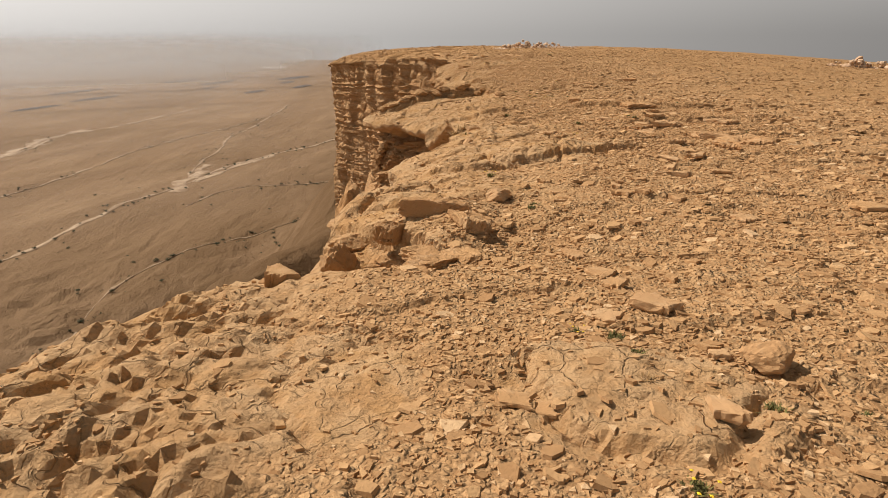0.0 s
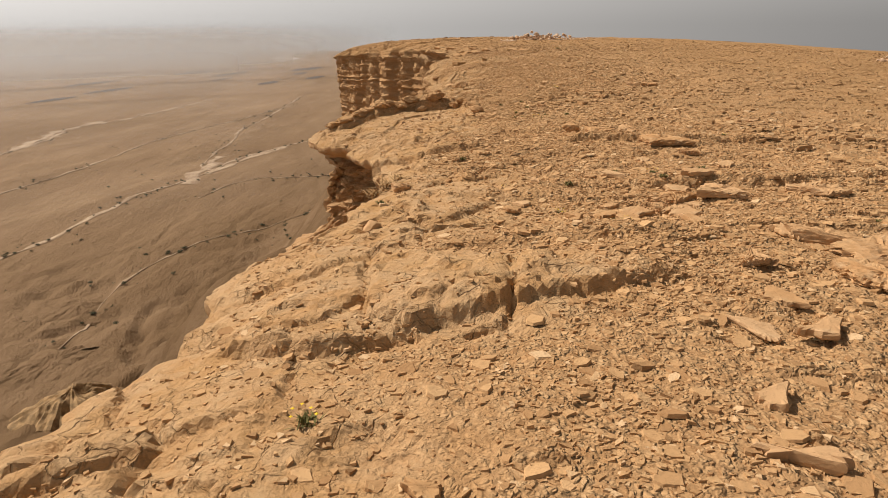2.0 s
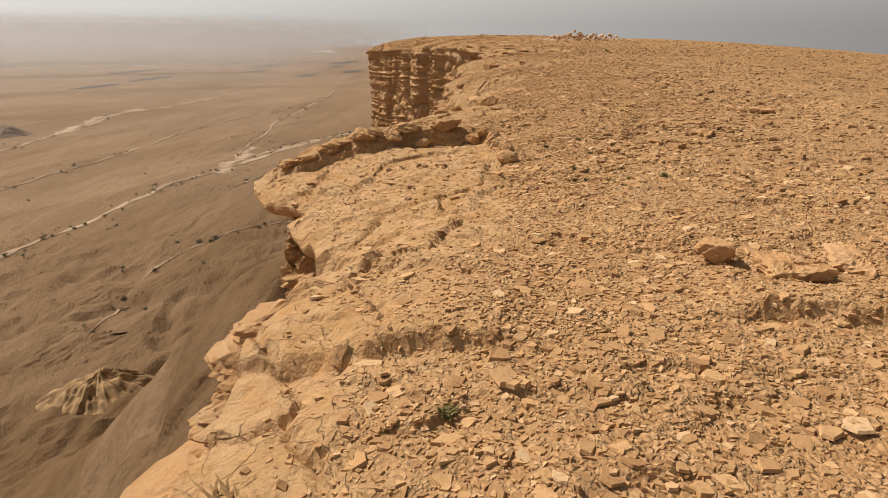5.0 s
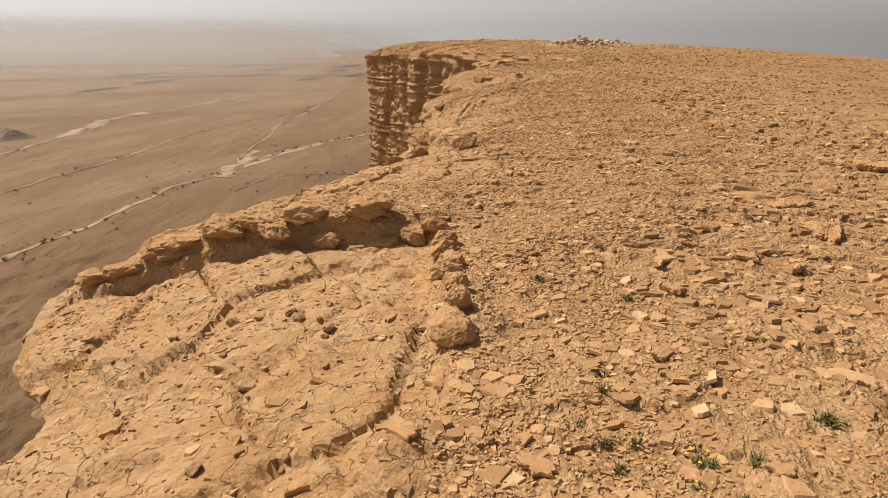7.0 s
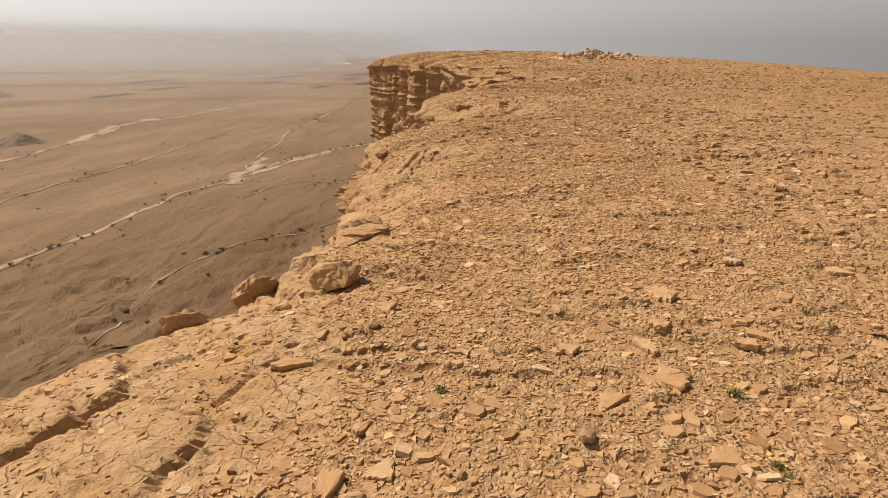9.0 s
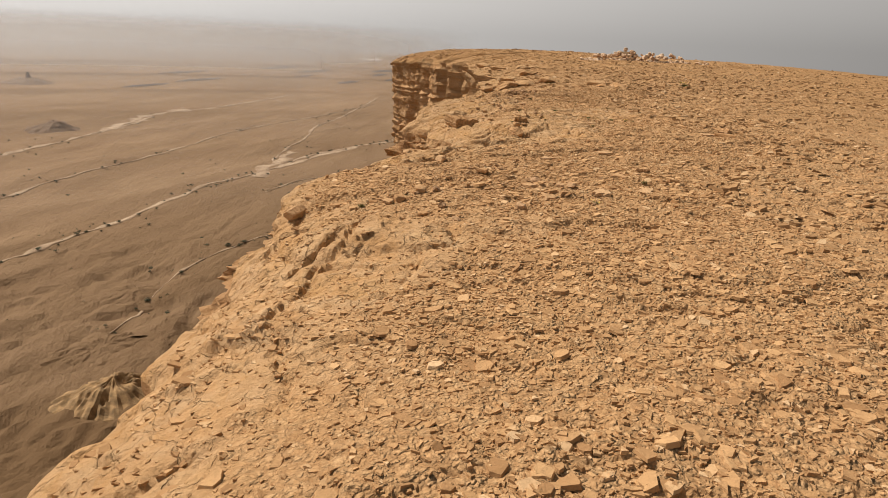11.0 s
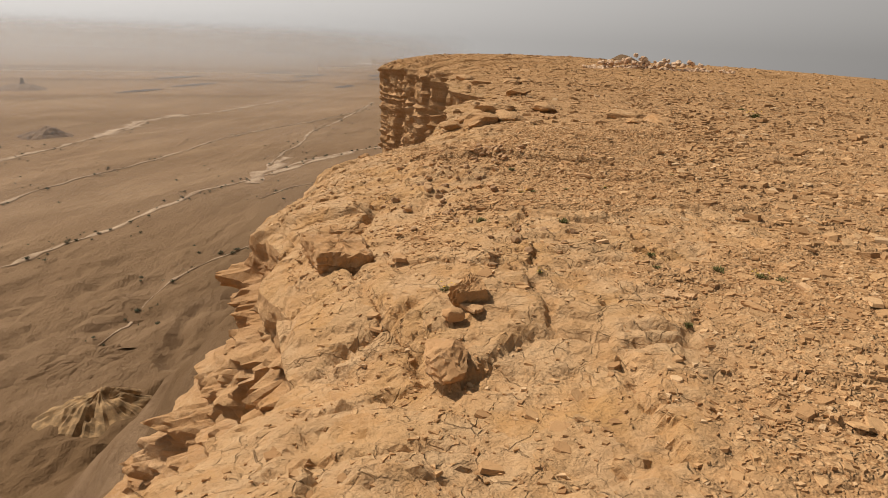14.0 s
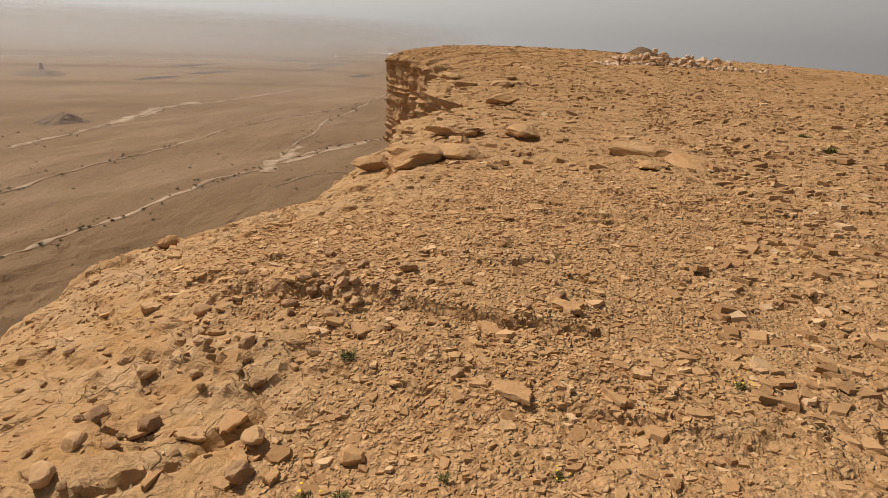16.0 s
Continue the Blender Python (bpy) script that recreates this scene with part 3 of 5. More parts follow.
# ---- the plateau and its cliff ----
STEP = 0.034
ys = [-4.0]
while ys[-1] < 420:
    y = ys[-1]
    grow = STEP if 1.8 < y < 46 else (0.25 if y < 1.8 else (min(STEP * 1.025 ** ((y - 46) / 0.42), 0.3) if y < 172 else 5.0))
    ys.append(y + max(grow, 0.03))
ys = np.array(ys)
ds = [0.0]
while ds[-1] < 150:
    ds.append(ds[-1] + (STEP if ds[-1] < 5.2 else min(STEP * 1.03 ** ((ds[-1] - 5.2) / 0.16), 6.0)))
ds = np.array(ds)
Y, D = np.meshgrid(ys, ds, indexing="ij")
EX = edge_x(ys)
X = EX[:, None] + D
Z, BARE = relief(X, Y)
me = mesh_of("ground", np.stack([X, Y, Z], -1).reshape(-1, 3), grid_faces(len(ys), len(ds)), M_GROUND, True)
# steep little faces stay crisp
nrm = np.empty(len(me.polygons) * 3, np.float32)
me.polygons.foreach_get("normal", nrm)
me.polygons.foreach_set("use_smooth", nrm[2::3] > 0.86)
inland = me.attributes.new("inland", "FLOAT", "POINT")
inland.data.foreach_set("value", np.maximum(smooth(46, 75, Y), smooth(5.5, 14, D) * 0.8).ravel().astype(np.float32))
att = me.attributes.new("bare", "FLOAT", "POINT")
att.data.foreach_set("value", BARE.ravel().astype(np.float32))
tagged(new("ground", me), "sandy limestone plateau with bare rock and gravel", "ground", kind="structure")


def on_ground(x, y):
    """The height of the ground's mesh at x, y."""
    x, y = np.asarray(x, float), np.asarray(y, float)
    i = np.clip(np.searchsorted(ys, y) - 1, 0, len(ys) - 2)
    fy = np.clip((y - ys[i]) / (ys[i + 1] - ys[i]), 0, 1)
    d = x - (EX[i] * (1 - fy) + EX[i + 1] * fy)
    j = np.clip(np.searchsorted(ds, d) - 1, 0, len(ds) - 2)
    fd = np.clip((d - ds[j]) / (ds[j + 1] - ds[j]), 0, 1)
    return (Z[i, j] * (1 - fd) + Z[i, j + 1] * fd) * (1 - fy) + (Z[i + 1, j] * (1 - fd) + Z[i + 1, j + 1] * fd) * fy


def stand(x, y):
    return float(on_ground(x, y))


def face_out(s, depth, scale, seed):
    """How far the rock stands out of the cliff's line at a depth under its rim: beds, joints and buttresses."""
    warp = 0.35 * fbm(s / (9 * scale), depth / (9 * scale), 2, seed)
    bed = depth / (0.42 * scale) + warp * 2 + 1.6 * fbm(depth / (2.4 * scale), depth * 0, 2, seed + 1)
    k = np.floor(bed)
    step = hash01(k, k * 0 + 3, seed) - 0.5
    nxt = hash01(k + 1, k * 0 + 3, seed) - 0.5
    out = (step + (nxt - step) * smooth(0.8, 1.0, bed - k)) * 0.62 * scale * (0.4 + 1.0 * vnoise(s / (3 * scale), k * 1.7, seed + 3))
    f1, f2, idn = cells(s / (1.9 * scale) + 0.2 * fbm(s / scale, depth / scale, 2, seed + 2), depth / (8 * scale), seed + 4)
    out = out + (idn - 0.5) * (1.1 if scale > 1 else 0.22) * scale - (0.5 if scale > 1 else 0.18) * scale * smooth(0.1, 0.0, f2 - f1)
    g1, g2, gid = cells(s / (0.8 * scale), depth / (0.45 * scale), seed + 5)
    out = out + (gid - 0.5) * (0.22 if scale > 1 else 0.3) * scale
    if scale < 1:
        h1, h2, hid = cells(s * 4.5, depth * 7.5, seed + 7)
        out = out + 0.17 * (hid - 0.5) - 0.08 * smooth(0.12, 0.0, h2 - h1) + 0.09 * fbm(s * 9, depth * 12, 3, seed + 11)
    out = out + 0.8 * scale * fbm(s / (4.5 * scale), depth / (14 * scale), 3, seed + 6) + (0.16 if scale > 1 else 0.30) * scale * fbm(s * 2.4 / scale, depth * 4.5 / scale, 4, seed + 8) + 1.6 * fbm(s / 7, depth / 40, 3, seed + 9) * (scale > 1)
    return out


def cliff(name, rows, levels, scale, seed, mat, label):
    y = ys[rows]
    x = EX[rows]
    z0 = Z[rows, 0]
    tx, ty = np.gradient(np.interp(y, EDGE[:, 1], EDGE[:, 0])), np.gradient(y)
    win = max(3, int(1.2 * scale / np.mean(ty)))
    ker = np.ones(win) / win
    pad = lambda a: np.convolve(np.pad(a, (win // 2, win - 1 - win // 2), "edge"), ker, "valid")
    tx, ty = pad(tx), pad(ty)
    ln = np.hypot(tx, ty)
    nx, ny = -ty / ln, tx / ln
    s = np.cumsum(np.hypot(np.gradient(x), np.gradient(y)))
    S, V = np.meshgrid(s, levels, indexing="ij")
    out = (face_out(S, V, scale, seed) - (1.2 if scale > 1 else 0.0)) * smooth(0.0, 0.8 * scale, V) + (0.03 if scale > 1 else 0.04) * V - (0.0 if scale > 1 else 0.12) * smooth(0.05, 0.3, V)
    shelf = (smooth(15.8, 16.8, y) * (1 - smooth(20.6, 21.6, y)))[:, None]
    out = out - shelf * 0.8 * smooth(0.12, 0.4, V) * smooth(3.5, 1.0, V)
    if scale < 1:
        # a steep slope of fallen and half-buried rock stands out under the upper wall
        foot = smooth(2.0, 3.2, V + 0.9 * fbm(S / 2.5, V * 0, 3, seed + 20))
        out = out + foot * np.minimum(0.9 * np.maximum(V - 1.9, 0), 6.0) * (0.55 + 0.45 * vnoise(S / 1.8, V * 0.25, seed + 21)) + foot * (0.9 * fbm(S / 0.8, V / 1.1, 4, seed + 22) + 0.3 * fbm(S * 4, V * 5, 4, seed + 23))
    VX, VY = x[:, None] + nx[:, None] * out, y[:, None] + ny[:, None] * out
    VZ = z0[:, None] - V + 0.0 * out
    me = mesh_of(name, np.stack([VX, VY, VZ], -1).reshape(-1, 3), grid_faces(len(y), len(levels), True), mat, False)
    tagged(new(name, me), label, "cliff", kind="structure")


lv = [0.0]
while lv[-1] < 70:
    lv.append(lv[-1] + (0.04 if lv[-1] < 1.6 else (0.07 if lv[-1] < 7 else 4.0)))
join_row = int(np.searchsorted(ys, 48.0))
cliff("cliff_near", np.arange(0, join_row + 1), np.array(lv), 0.6, 7, M_CLIFF, "layered orange limestone cliff face under the rim")
end = int(np.searchsorted(ys, 230.0))
cliff("cliff_far", np.arange(join_row, end), np.concatenate([[0.0, 0.15], np.arange(0.4, 44, 0.34)]), 1.05, 19, M_FAR_CLIFF, "tall banded limestone headland cliff")

# ---- the plain far below ----
FLOOR = -170.0
rad = [40.0]
while rad[-1] < 7000:
    rad.append(rad[-1] * 1.0145)
ang = np.radians(np.concatenate([np.linspace(0, 76, 300), np.linspace(76, 360, 30)[1:]]))
R, A = np.meshgrid(np.array(rad), ang, indexing="ij")
PX, PY = -R * np.sin(A), 20 + R * np.cos(A)


def plain_z(x, y):
    x, y = np.asarray(x, float), np.asarray(y, float)
    gap = np.interp(np.clip(y, -6, 420), EDGE[:, 1], EDGE[:, 0]) - x
    r = np.hypot(x, y)
    z = FLOOR + 105 * smooth(150, 20, gap) - 500 * smooth(-0.02, 0.12, x / (r + 1)) * smooth(150, 700, r)
    z = z + 7 * fbm(x / 90, y / 200, 5, 71) * smooth(100, 300, r) * smooth(2500, 700, r)
    gully = 1 - np.abs(fbm(x / 45, y / 80, 4, 73))
    return z - 4.5 * smooth(0.76, 1.0, gully) * smooth(800, 240, r) + 3.4 * fbm(x / 16, y / 20, 4, 75) * smooth(700, 300, r)


me = mesh_of("plain", np.stack([PX, PY, plain_z(PX, PY)], -1).reshape(-1, 3), grid_faces(len(rad), len(ang), True), M_VALLEY, False)
tagged(new("plain", me), "brown desert plain far below the cliff", "ground", kind="structure")


def along(points, step):
    p = np.array(points, float)
    s = np.r_[0, np.cumsum(np.hypot(*np.diff(p, axis=0).T))]
    u = np.arange(0, s[-1], step)
    return np.interp(u, s, p[:, 0]), np.interp(u, s, p[:, 1]), u


def wadi(points, width, seed):
    """A dry stream bed: a ribbon that wanders and widens, laid just over the plain."""
    x, y, u = along(points, 7.0)
    ker = np.ones(7) / 7
    x = np.convolve(np.pad(x, 3, "edge"), ker, "valid") + 6 * fbm(u / 60, u * 0 + seed, 3, seed)
    y = np.convolve(np.pad(y, 3, "edge"), ker, "valid")
    tx, ty = np.gradient(x), np.gradient(y)
    ln = np.hypot(tx, ty)
    nx, ny = -ty / ln, tx / ln
    wl = width * (0.10 + 1.2 * vnoise(u / 17, u * 0, seed + 1) ** 1.6)
    wr = width * (0.10 + 1.2 * vnoise(u / 17, u * 0, seed + 2) ** 1.6)
    q = np.linspace(-1, 1, 7)
    off = np.where(q[None] < 0, q[None] * wl[:, None], q[None] * wr[:, None])
    vx, vy = x[:, None] + nx[:, None] * off, y[:, None] + ny[:, None] * off
    vz = plain_z(vx, vy) + 0.5
    vz[:, 0] -= 2.5
    vz[:, -1] -= 2.5
    me = mesh_of("wadi", np.stack([vx, vy, vz], -1).reshape(-1, 3), grid_faces(len(x), 7, True), M_WADI)
    bed = me.attributes.new("bed", "FLOAT", "POINT")
    bed.data.foreach_set("value", np.repeat((1 - np.abs(q))[None], len(x), 0).ravel().astype(np.float32))
    tagged(new("wadi", me),
           "pale dry stream bed winding over the plain", "stream bed", kind="structure")


WADIS = [([(-420, 250), (-425, 362), (-430, 398), (-428, 486), (-430, 544), (-431, 613), (-426, 675), (-428, 726), (-434, 841), (-411, 909), (-368, 998), (-330, 1150)], 6.5),
         ([(-575, 400), (-588, 512), (-600, 626), (-607, 721), (-627, 767), (-628, 829), (-636, 904), (-606, 1162), (-597, 1421)], 4.0),
         ([(-760, 590), (-773, 682), (-790, 777), (-825, 897), (-880, 1016), (-849, 1213), (-868, 1531)], 9.0),
         ([(-428, 726), (-456, 744), (-482, 826), (-498, 908), (-543, 1054), (-589, 1307), (-660, 1612)], 5.0),
         ([(-225, 780), (-275, 723), (-346, 692), (-366, 644), (-373, 590)], 1.6),
         ([(-200, 600), (-230, 555), (-273, 479), (-293, 439), (-302, 393), (-298, 356), (-281, 317), (-278, 294), (-277, 267)], 2.0)]
for n, (pts, wide) in enumerate(WADIS):
    wadi(pts, wide, 100 + 7 * n)
wadi([(-418, 640), (-434, 720), (-470, 830)], 22, 190)
wadi([(-424, 700), (-420, 830), (-404, 930)], 15, 193)
wadi([(-845, 905), (-885, 1010), (-870, 1120)], 26, 197)
wadi([(-800, 800), (-838, 900), (-850, 960)], 18, 199)


def flat_patch(name, cx, cy, rx, ry, mat, label, seed):
    a = np.linspace(0, 2 * np.pi, 40, endpoint=False)
    r = 0.7 + 0.5 * vnoise(np.cos(a) * 1.6 + 5, np.sin(a) * 1.6 + seed, seed)
    ring = np.stack([cx + rx * r * np.cos(a), cy + ry * r * np.sin(a), a * 0], -1)
    v = np.concatenate([[[cx, cy, 0]], ring * [1, 1, 0] * 1.0])
    v[:, 2] = plain_z(v[:, 0], v[:, 1]) + 1.2
    f = [(0, 1 + i, 1 + (i + 1) % 40) for i in range(40)]
    tagged(new(name, mesh_of(name, v, f, mat)), label, "plain", kind="structure")


for n, (cx, cy, rx, ry) in enumerate([(-1320, 1730, 45, 130), (-938, 2015, 45, 90), (-1085, 2750, 80, 170), (-862, 2250, 50, 110), (-1297, 1465, 40, 110),
                                      (-1280, 2430, 45, 180), (-1000, 2450, 40, 90), (-1180, 2150, 30, 90), (-1560, 1950, 50, 170), (-1500, 2500, 60, 170), (-950, 3000, 40, 150)]):
    flat_patch("dark_field", cx, cy, rx * 0.5, ry * 0.8, M_FIELD, "dark gravel patch on the far plain", 300 + n)
flat_patch("salt_strip", -1600, 3730, 110, 70, M_BRIGHT, "thin white strip on the far plain", 340)


def hill(name, cx, cy, rx, ry, h, mat, label, seed, spire=0.0, gullies=0.0, turn=0.0):
    """A rubble hill; spire: a rock tower on top; gullies: how deep its flanks are cut."""
    r, a = np.meshgrid(np.linspace(0, 1, 26), np.linspace(0, 2 * np.pi, 73), indexing="ij")
    x, y = rx * r * np.cos(a), ry * r * np.sin(a)
    rag = 1 + 0.25 * fbm(np.cos(a) * 2 + seed, np.sin(a) * 2, 3, seed)
    z = h * np.clip(1 - r ** 1.5, 0, 1) ** 1.3 * (1 + 0.3 * fbm(x / rx * 3, y / ry * 3, 3, seed + 1))
    z = z - gullies * h * np.clip(r * (1 - r) * 4, 0, 1) * np.abs(fbm(a * 6 + 1.2 * fbm(a * 2, r * 3, 2, seed + 6), r * 1.6, 3, seed + 3))
    z = z * (0.75 + 0.6 * fbm(x / rx * 1.8 + seed, y / ry * 1.8, 3, seed + 5)) + spire * smooth(0.09, 0.035, r) - 9 * smooth(0.8, 1.0, r)
    c, s = math.cos(turn), math.sin(turn)
    gx, gy = cx + (x * c - y * s) * rag, cy + (x * s + y * c) * rag
    me = mesh_of(name, np.stack([gx, gy, float(plain_z(np.array([cx]), np.array([cy]))[0]) - 3 + z], -1).reshape(-1, 3), grid_faces(26, 73, False), mat, False)
    tagged(new(name, me), label, "hill")


hill("rubble_hill", -885, 800, 52, 50, 21, M_HILL, "low dark rubble hill on the plain", 401)
hill("butte", -1535, 1315, 80, 80, 17, M_HILL, "hazy butte with a rock tower on its top", 407, spire=17)
hill("eroded_mound", -222, 230, 33, 26, 15, M_MOUND, "yellow eroded mound with gullied flanks", 411, gullies=0.3, turn=0.6)
hill("eroded_mound", -262, 262, 40, 28, 9, M_VALLEY, "brown eroded mound beside a yellow one", 417, gullies=0.2, turn=0.9)
hill("eroded_mound", -300, 330, 46, 34, 6, M_VALLEY, "low brown mound cut by gullies", 423, gullies=0.2, turn=0.3)

# ---- haze over the plain, imitated by pale see-through sheets ----
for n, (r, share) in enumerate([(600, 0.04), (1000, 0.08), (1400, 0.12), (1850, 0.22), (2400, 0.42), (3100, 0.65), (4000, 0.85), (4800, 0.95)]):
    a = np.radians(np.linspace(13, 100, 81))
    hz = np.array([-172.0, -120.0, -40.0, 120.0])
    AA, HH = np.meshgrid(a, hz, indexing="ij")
    me = mesh_of("dust_haze", np.stack([-r * np.sin(AA), 20 + r * np.cos(AA), HH], -1).reshape(-1, 3), grid_faces(81, 4), material("haze_sheet", haze_sheet(share)))
    tagged(new("dust_haze", me), "pale see-through sheet standing in for haze over the plain", "haze", kind="structure")

# ---- stones ----
def rock_mesh(name, size, seed, mat, flat=1.0, cuts=14, rough=0.06, n=9):
    """An angular rock: a ball cut by planes, then roughened."""
    rng = np.random.default_rng(seed)
    bm = bmesh.new()
    bmesh.ops.create_icosphere(bm, subdivisions=4 if n > 8 else 3, radius=1.0)
    v = np.array([p.co for p in bm.verts])
    f = np.array([[p.index for p in q.verts] for q in bm.faces])
    bm.free()
    for _ in range(cuts):
        nrm = rng.normal(size=3)
        nrm /= np.linalg.norm(nrm)
        lim = rng.uniform(0.55, 0.85)
        over = np.maximum(v @ nrm - lim, 0)
        v = v - over[:, None] * nrm * 0.96
    v = v * (1 + rough * fbm(v[:, 0] * 3 + seed, v[:, 1] * 3 + v[:, 2] * 2.3, 4, seed)[:, None] * 1.6)
    if n > 8:
        v = v * (1 + 0.10 * fbm(v[:, 0] * 9 + v[:, 2] * 4, v[:, 1] * 11 - v[:, 2] * 9, 3, seed + 2)[:, None] - 0.05 * smooth(0.12, 0, np.subtract(*cells(v[:, 0] * 1.7 + v[:, 2], v[:, 1] * 1.7 + seed, seed)[1::-1]))[:, None])
        v[:, 2] = v[:, 2] + 0.05 * (np.floor(v[:, 2] * 5 + 0.6 * fbm(v[:, 0] * 2, v[:, 1] * 2, 2, seed)) / 5 - v[:, 2])
    v = v / np.abs(v).max(0) * np.array(size) / 2
    v[:, 2] += size[2] / 2
    return mesh_of(name, v, f, mat, False)


def slab_mesh(name, w, seed, mat, thick=None):
    """A flat broken slab with a ragged, many-cornered outline and rough sides."""
    rng = np.random.default_rng(seed)
    corners = rng.integers(5, 8)
    ca = np.sort(rng.uniform(0, 2 * np.pi, corners) * 0.35 + np.linspace(0, 2 * np.pi, corners, endpoint=False))
    cr = rng.uniform(0.75, 1.1, corners)
    cx, cy = cr * np.cos(ca), cr * np.sin(ca) * rng.uniform(0.55, 0.95)
    large = w > 0.35
    m = 11 if large else 5
    px = np.concatenate([np.linspace(cx[i], cx[(i + 1) % corners], m, endpoint=False) for i in range(corners)])
    py = np.concatenate([np.linspace(cy[i], cy[(i + 1) % corners], m, endpoint=False) for i in range(corners)])
    k = len(px)
    jit = 1 + (0.03 if large else 0.09) * rng.normal(size=k) + (0.07 * fbm(px * 4, py * 4, 2, seed) if large else 0)
    px, py = px * jit * w / 2, py * jit * w / 2
    t = thick or min(0.075, (0.012 + 0.085 * w) * rng.uniform(0.7, 1.5))
    tilt = rng.uniform(-0.12, 0.12, 2) * min(1.0, 0.12 / w)
    if large:
        shape = [(0.84, 0.0), (0.97, 0.25), (0.92, 0.42), (1.0, 0.5), (0.98, 0.72), (0.99, 0.88), (0.95, 1.0)] + [(q, 1.02) for q in (0.86, 0.76, 0.66, 0.56, 0.46, 0.36, 0.26, 0.16)]
    else:
        shape = [(0.86, 0.0), (1.0, 0.35), (0.985, 0.8), (0.93, 1.0), (0.6, 1.03), (0.25, 1.03)]
    rings = []
    for sc, h in shape:
        wob = 1 + 0.03 * rng.normal(size=k) if h < 1.01 else 1.0
        qx, qy = px * sc * wob, py * sc * wob
        hz = t * h + (0.05 * t * rng.normal(size=k) if 0.3 < h < 1.01 else 0) + (px * tilt[0] + py * tilt[1]) * (h > 0.3)
        if large and h > 0.3:
            hz = hz + 0.022 * fbm(qx * 7 + seed, qy * 7, 4, seed) + 0.014 * (cells(qx * 6, qy * 6 + seed, seed)[2] - 0.5) + 0.004 * rng.normal(size=k)
        rings.append(np.stack([qx, qy, hz + 0 * qx], -1))
    v = np.concatenate(rings + [[[0, 0, t * 1.02]]])
    f = []
    for r in range(len(rings) - 1):
        for i in range(k):
            a, b = r * k + i, r * k + (i + 1) % k
            f += [(a, b, b + k), (a, b + k, a + k)]
    top = (len(rings) - 1) * k
    f += [(top + i, top + (i + 1) % k, len(v) - 1) for i in range(k)]
    return mesh_of(name, v, np.array(f), mat, False)


SLABS_A = [(2.23, 2.88, 0.17), (1.58, 2.90, 0.14), (1.46, 2.92, 0.15), (2.34, 3.35, 0.10), (1.90, 3.73, 0.15), (2.14, 3.86, 0.25), (2.00, 4.18, 0.20), (2.33, 4.36, 0.11), (1.96, 4.45, 0.27), (1.80, 4.94, 0.20), (3.13, 5.69, 0.22), (4.12, 5.84, 0.27), (2.74, 6.14, 0.14), (1.75, 6.17, 0.11), (2.45, 6.20, 0.14), (2.31, 6.26, 0.19), (1.71, 6.38, 0.10), (2.26, 6.50, 0.11), (2.33, 6.70, 0.12), (2.51, 6.76, 0.15), (1.62, 6.77, 0.11), (2.91, 7.11, 0.26), (3.44, 7.43, 0.18), (2.93, 7.52, 0.21), (3.36, 8.13, 0.27), (3.07, 8.17, 0.24), (3.27, 8.52, 0.26), (3.94, 8.83, 0.53), (3.30, 9.07, 0.36), (4.25, 9.33, 0.80)]
SLABS_B = [(3.97, 9.59, 0.66), (3.76, 9.78, 0.33), (1.44, 9.91, 0.14), (2.66, 10.03, 0.32), (3.11, 10.07, 0.24), (2.23, 10.15, 0.17), (1.60, 10.16, 0.09), (2.47, 10.17, 0.20), (3.12, 10.31, 0.28), (2.73, 10.36, 0.32), (1.70, 10.37, 0.15), (2.54, 10.53, 0.15), (3.06, 10.55, 0.44), (3.27, 10.55, 0.18), (1.76, 10.60, 0.20), (3.11, 10.70, 0.47), (4.27, 10.76, 0.53), (3.52, 10.80, 0.51), (3.21, 10.94, 0.26), (1.49, 11.20, 0.12), (3.40, 11.20, 0.32), (1.88, 11.28, 0.13), (2.43, 11.41, 0.14), (2.65, 11.44, 0.25), (2.53, 11.79, 0.17), (3.83, 11.89, 0.25), (3.06, 12.29, 0.26), (3.68, 12.88, 0.35), (3.40, 13.37, 0.78), (2.7, 14.2, 0.5)]
SLABS_C = [(3.2, 14.5, 0.62), (5.17, 15.82, 0.48), (1.48, 16.65, 0.11), (0.11, 16.68, 0.09), (1.09, 16.81, 0.14), (0.51, 16.83, 0.17), (1.68, 16.88, 0.10), (2.00, 16.92, 0.11), (0.47, 16.96, 0.10), (1.03, 16.96, 0.09), (-0.36, 16.97, 0.10), (0.67, 16.97, 0.09), (-1.28, 17.16, 0.16), (1.75, 17.50, 0.15), (-2.24, 17.66, 0.16), (-0.94, 17.72, 0.09), (1.66, 17.74, 0.13), (-0.15, 17.79, 0.07), (2.54, 17.81, 0.24), (-1.44, 17.96, 0.10), (-2.21, 18.09, 0.14), (0.05, 18.15, 0.09), (-0.91, 18.22, 0.07), (1.69, 18.33, 0.13), (2.51, 18.41, 0.17), (-0.31, 18.45, 0.10), (1.82, 18.76, 0.16), (-0.38, 18.80, 0.10), (2.37, 18.82, 0.21), (2.08, 19.20, 0.15)]
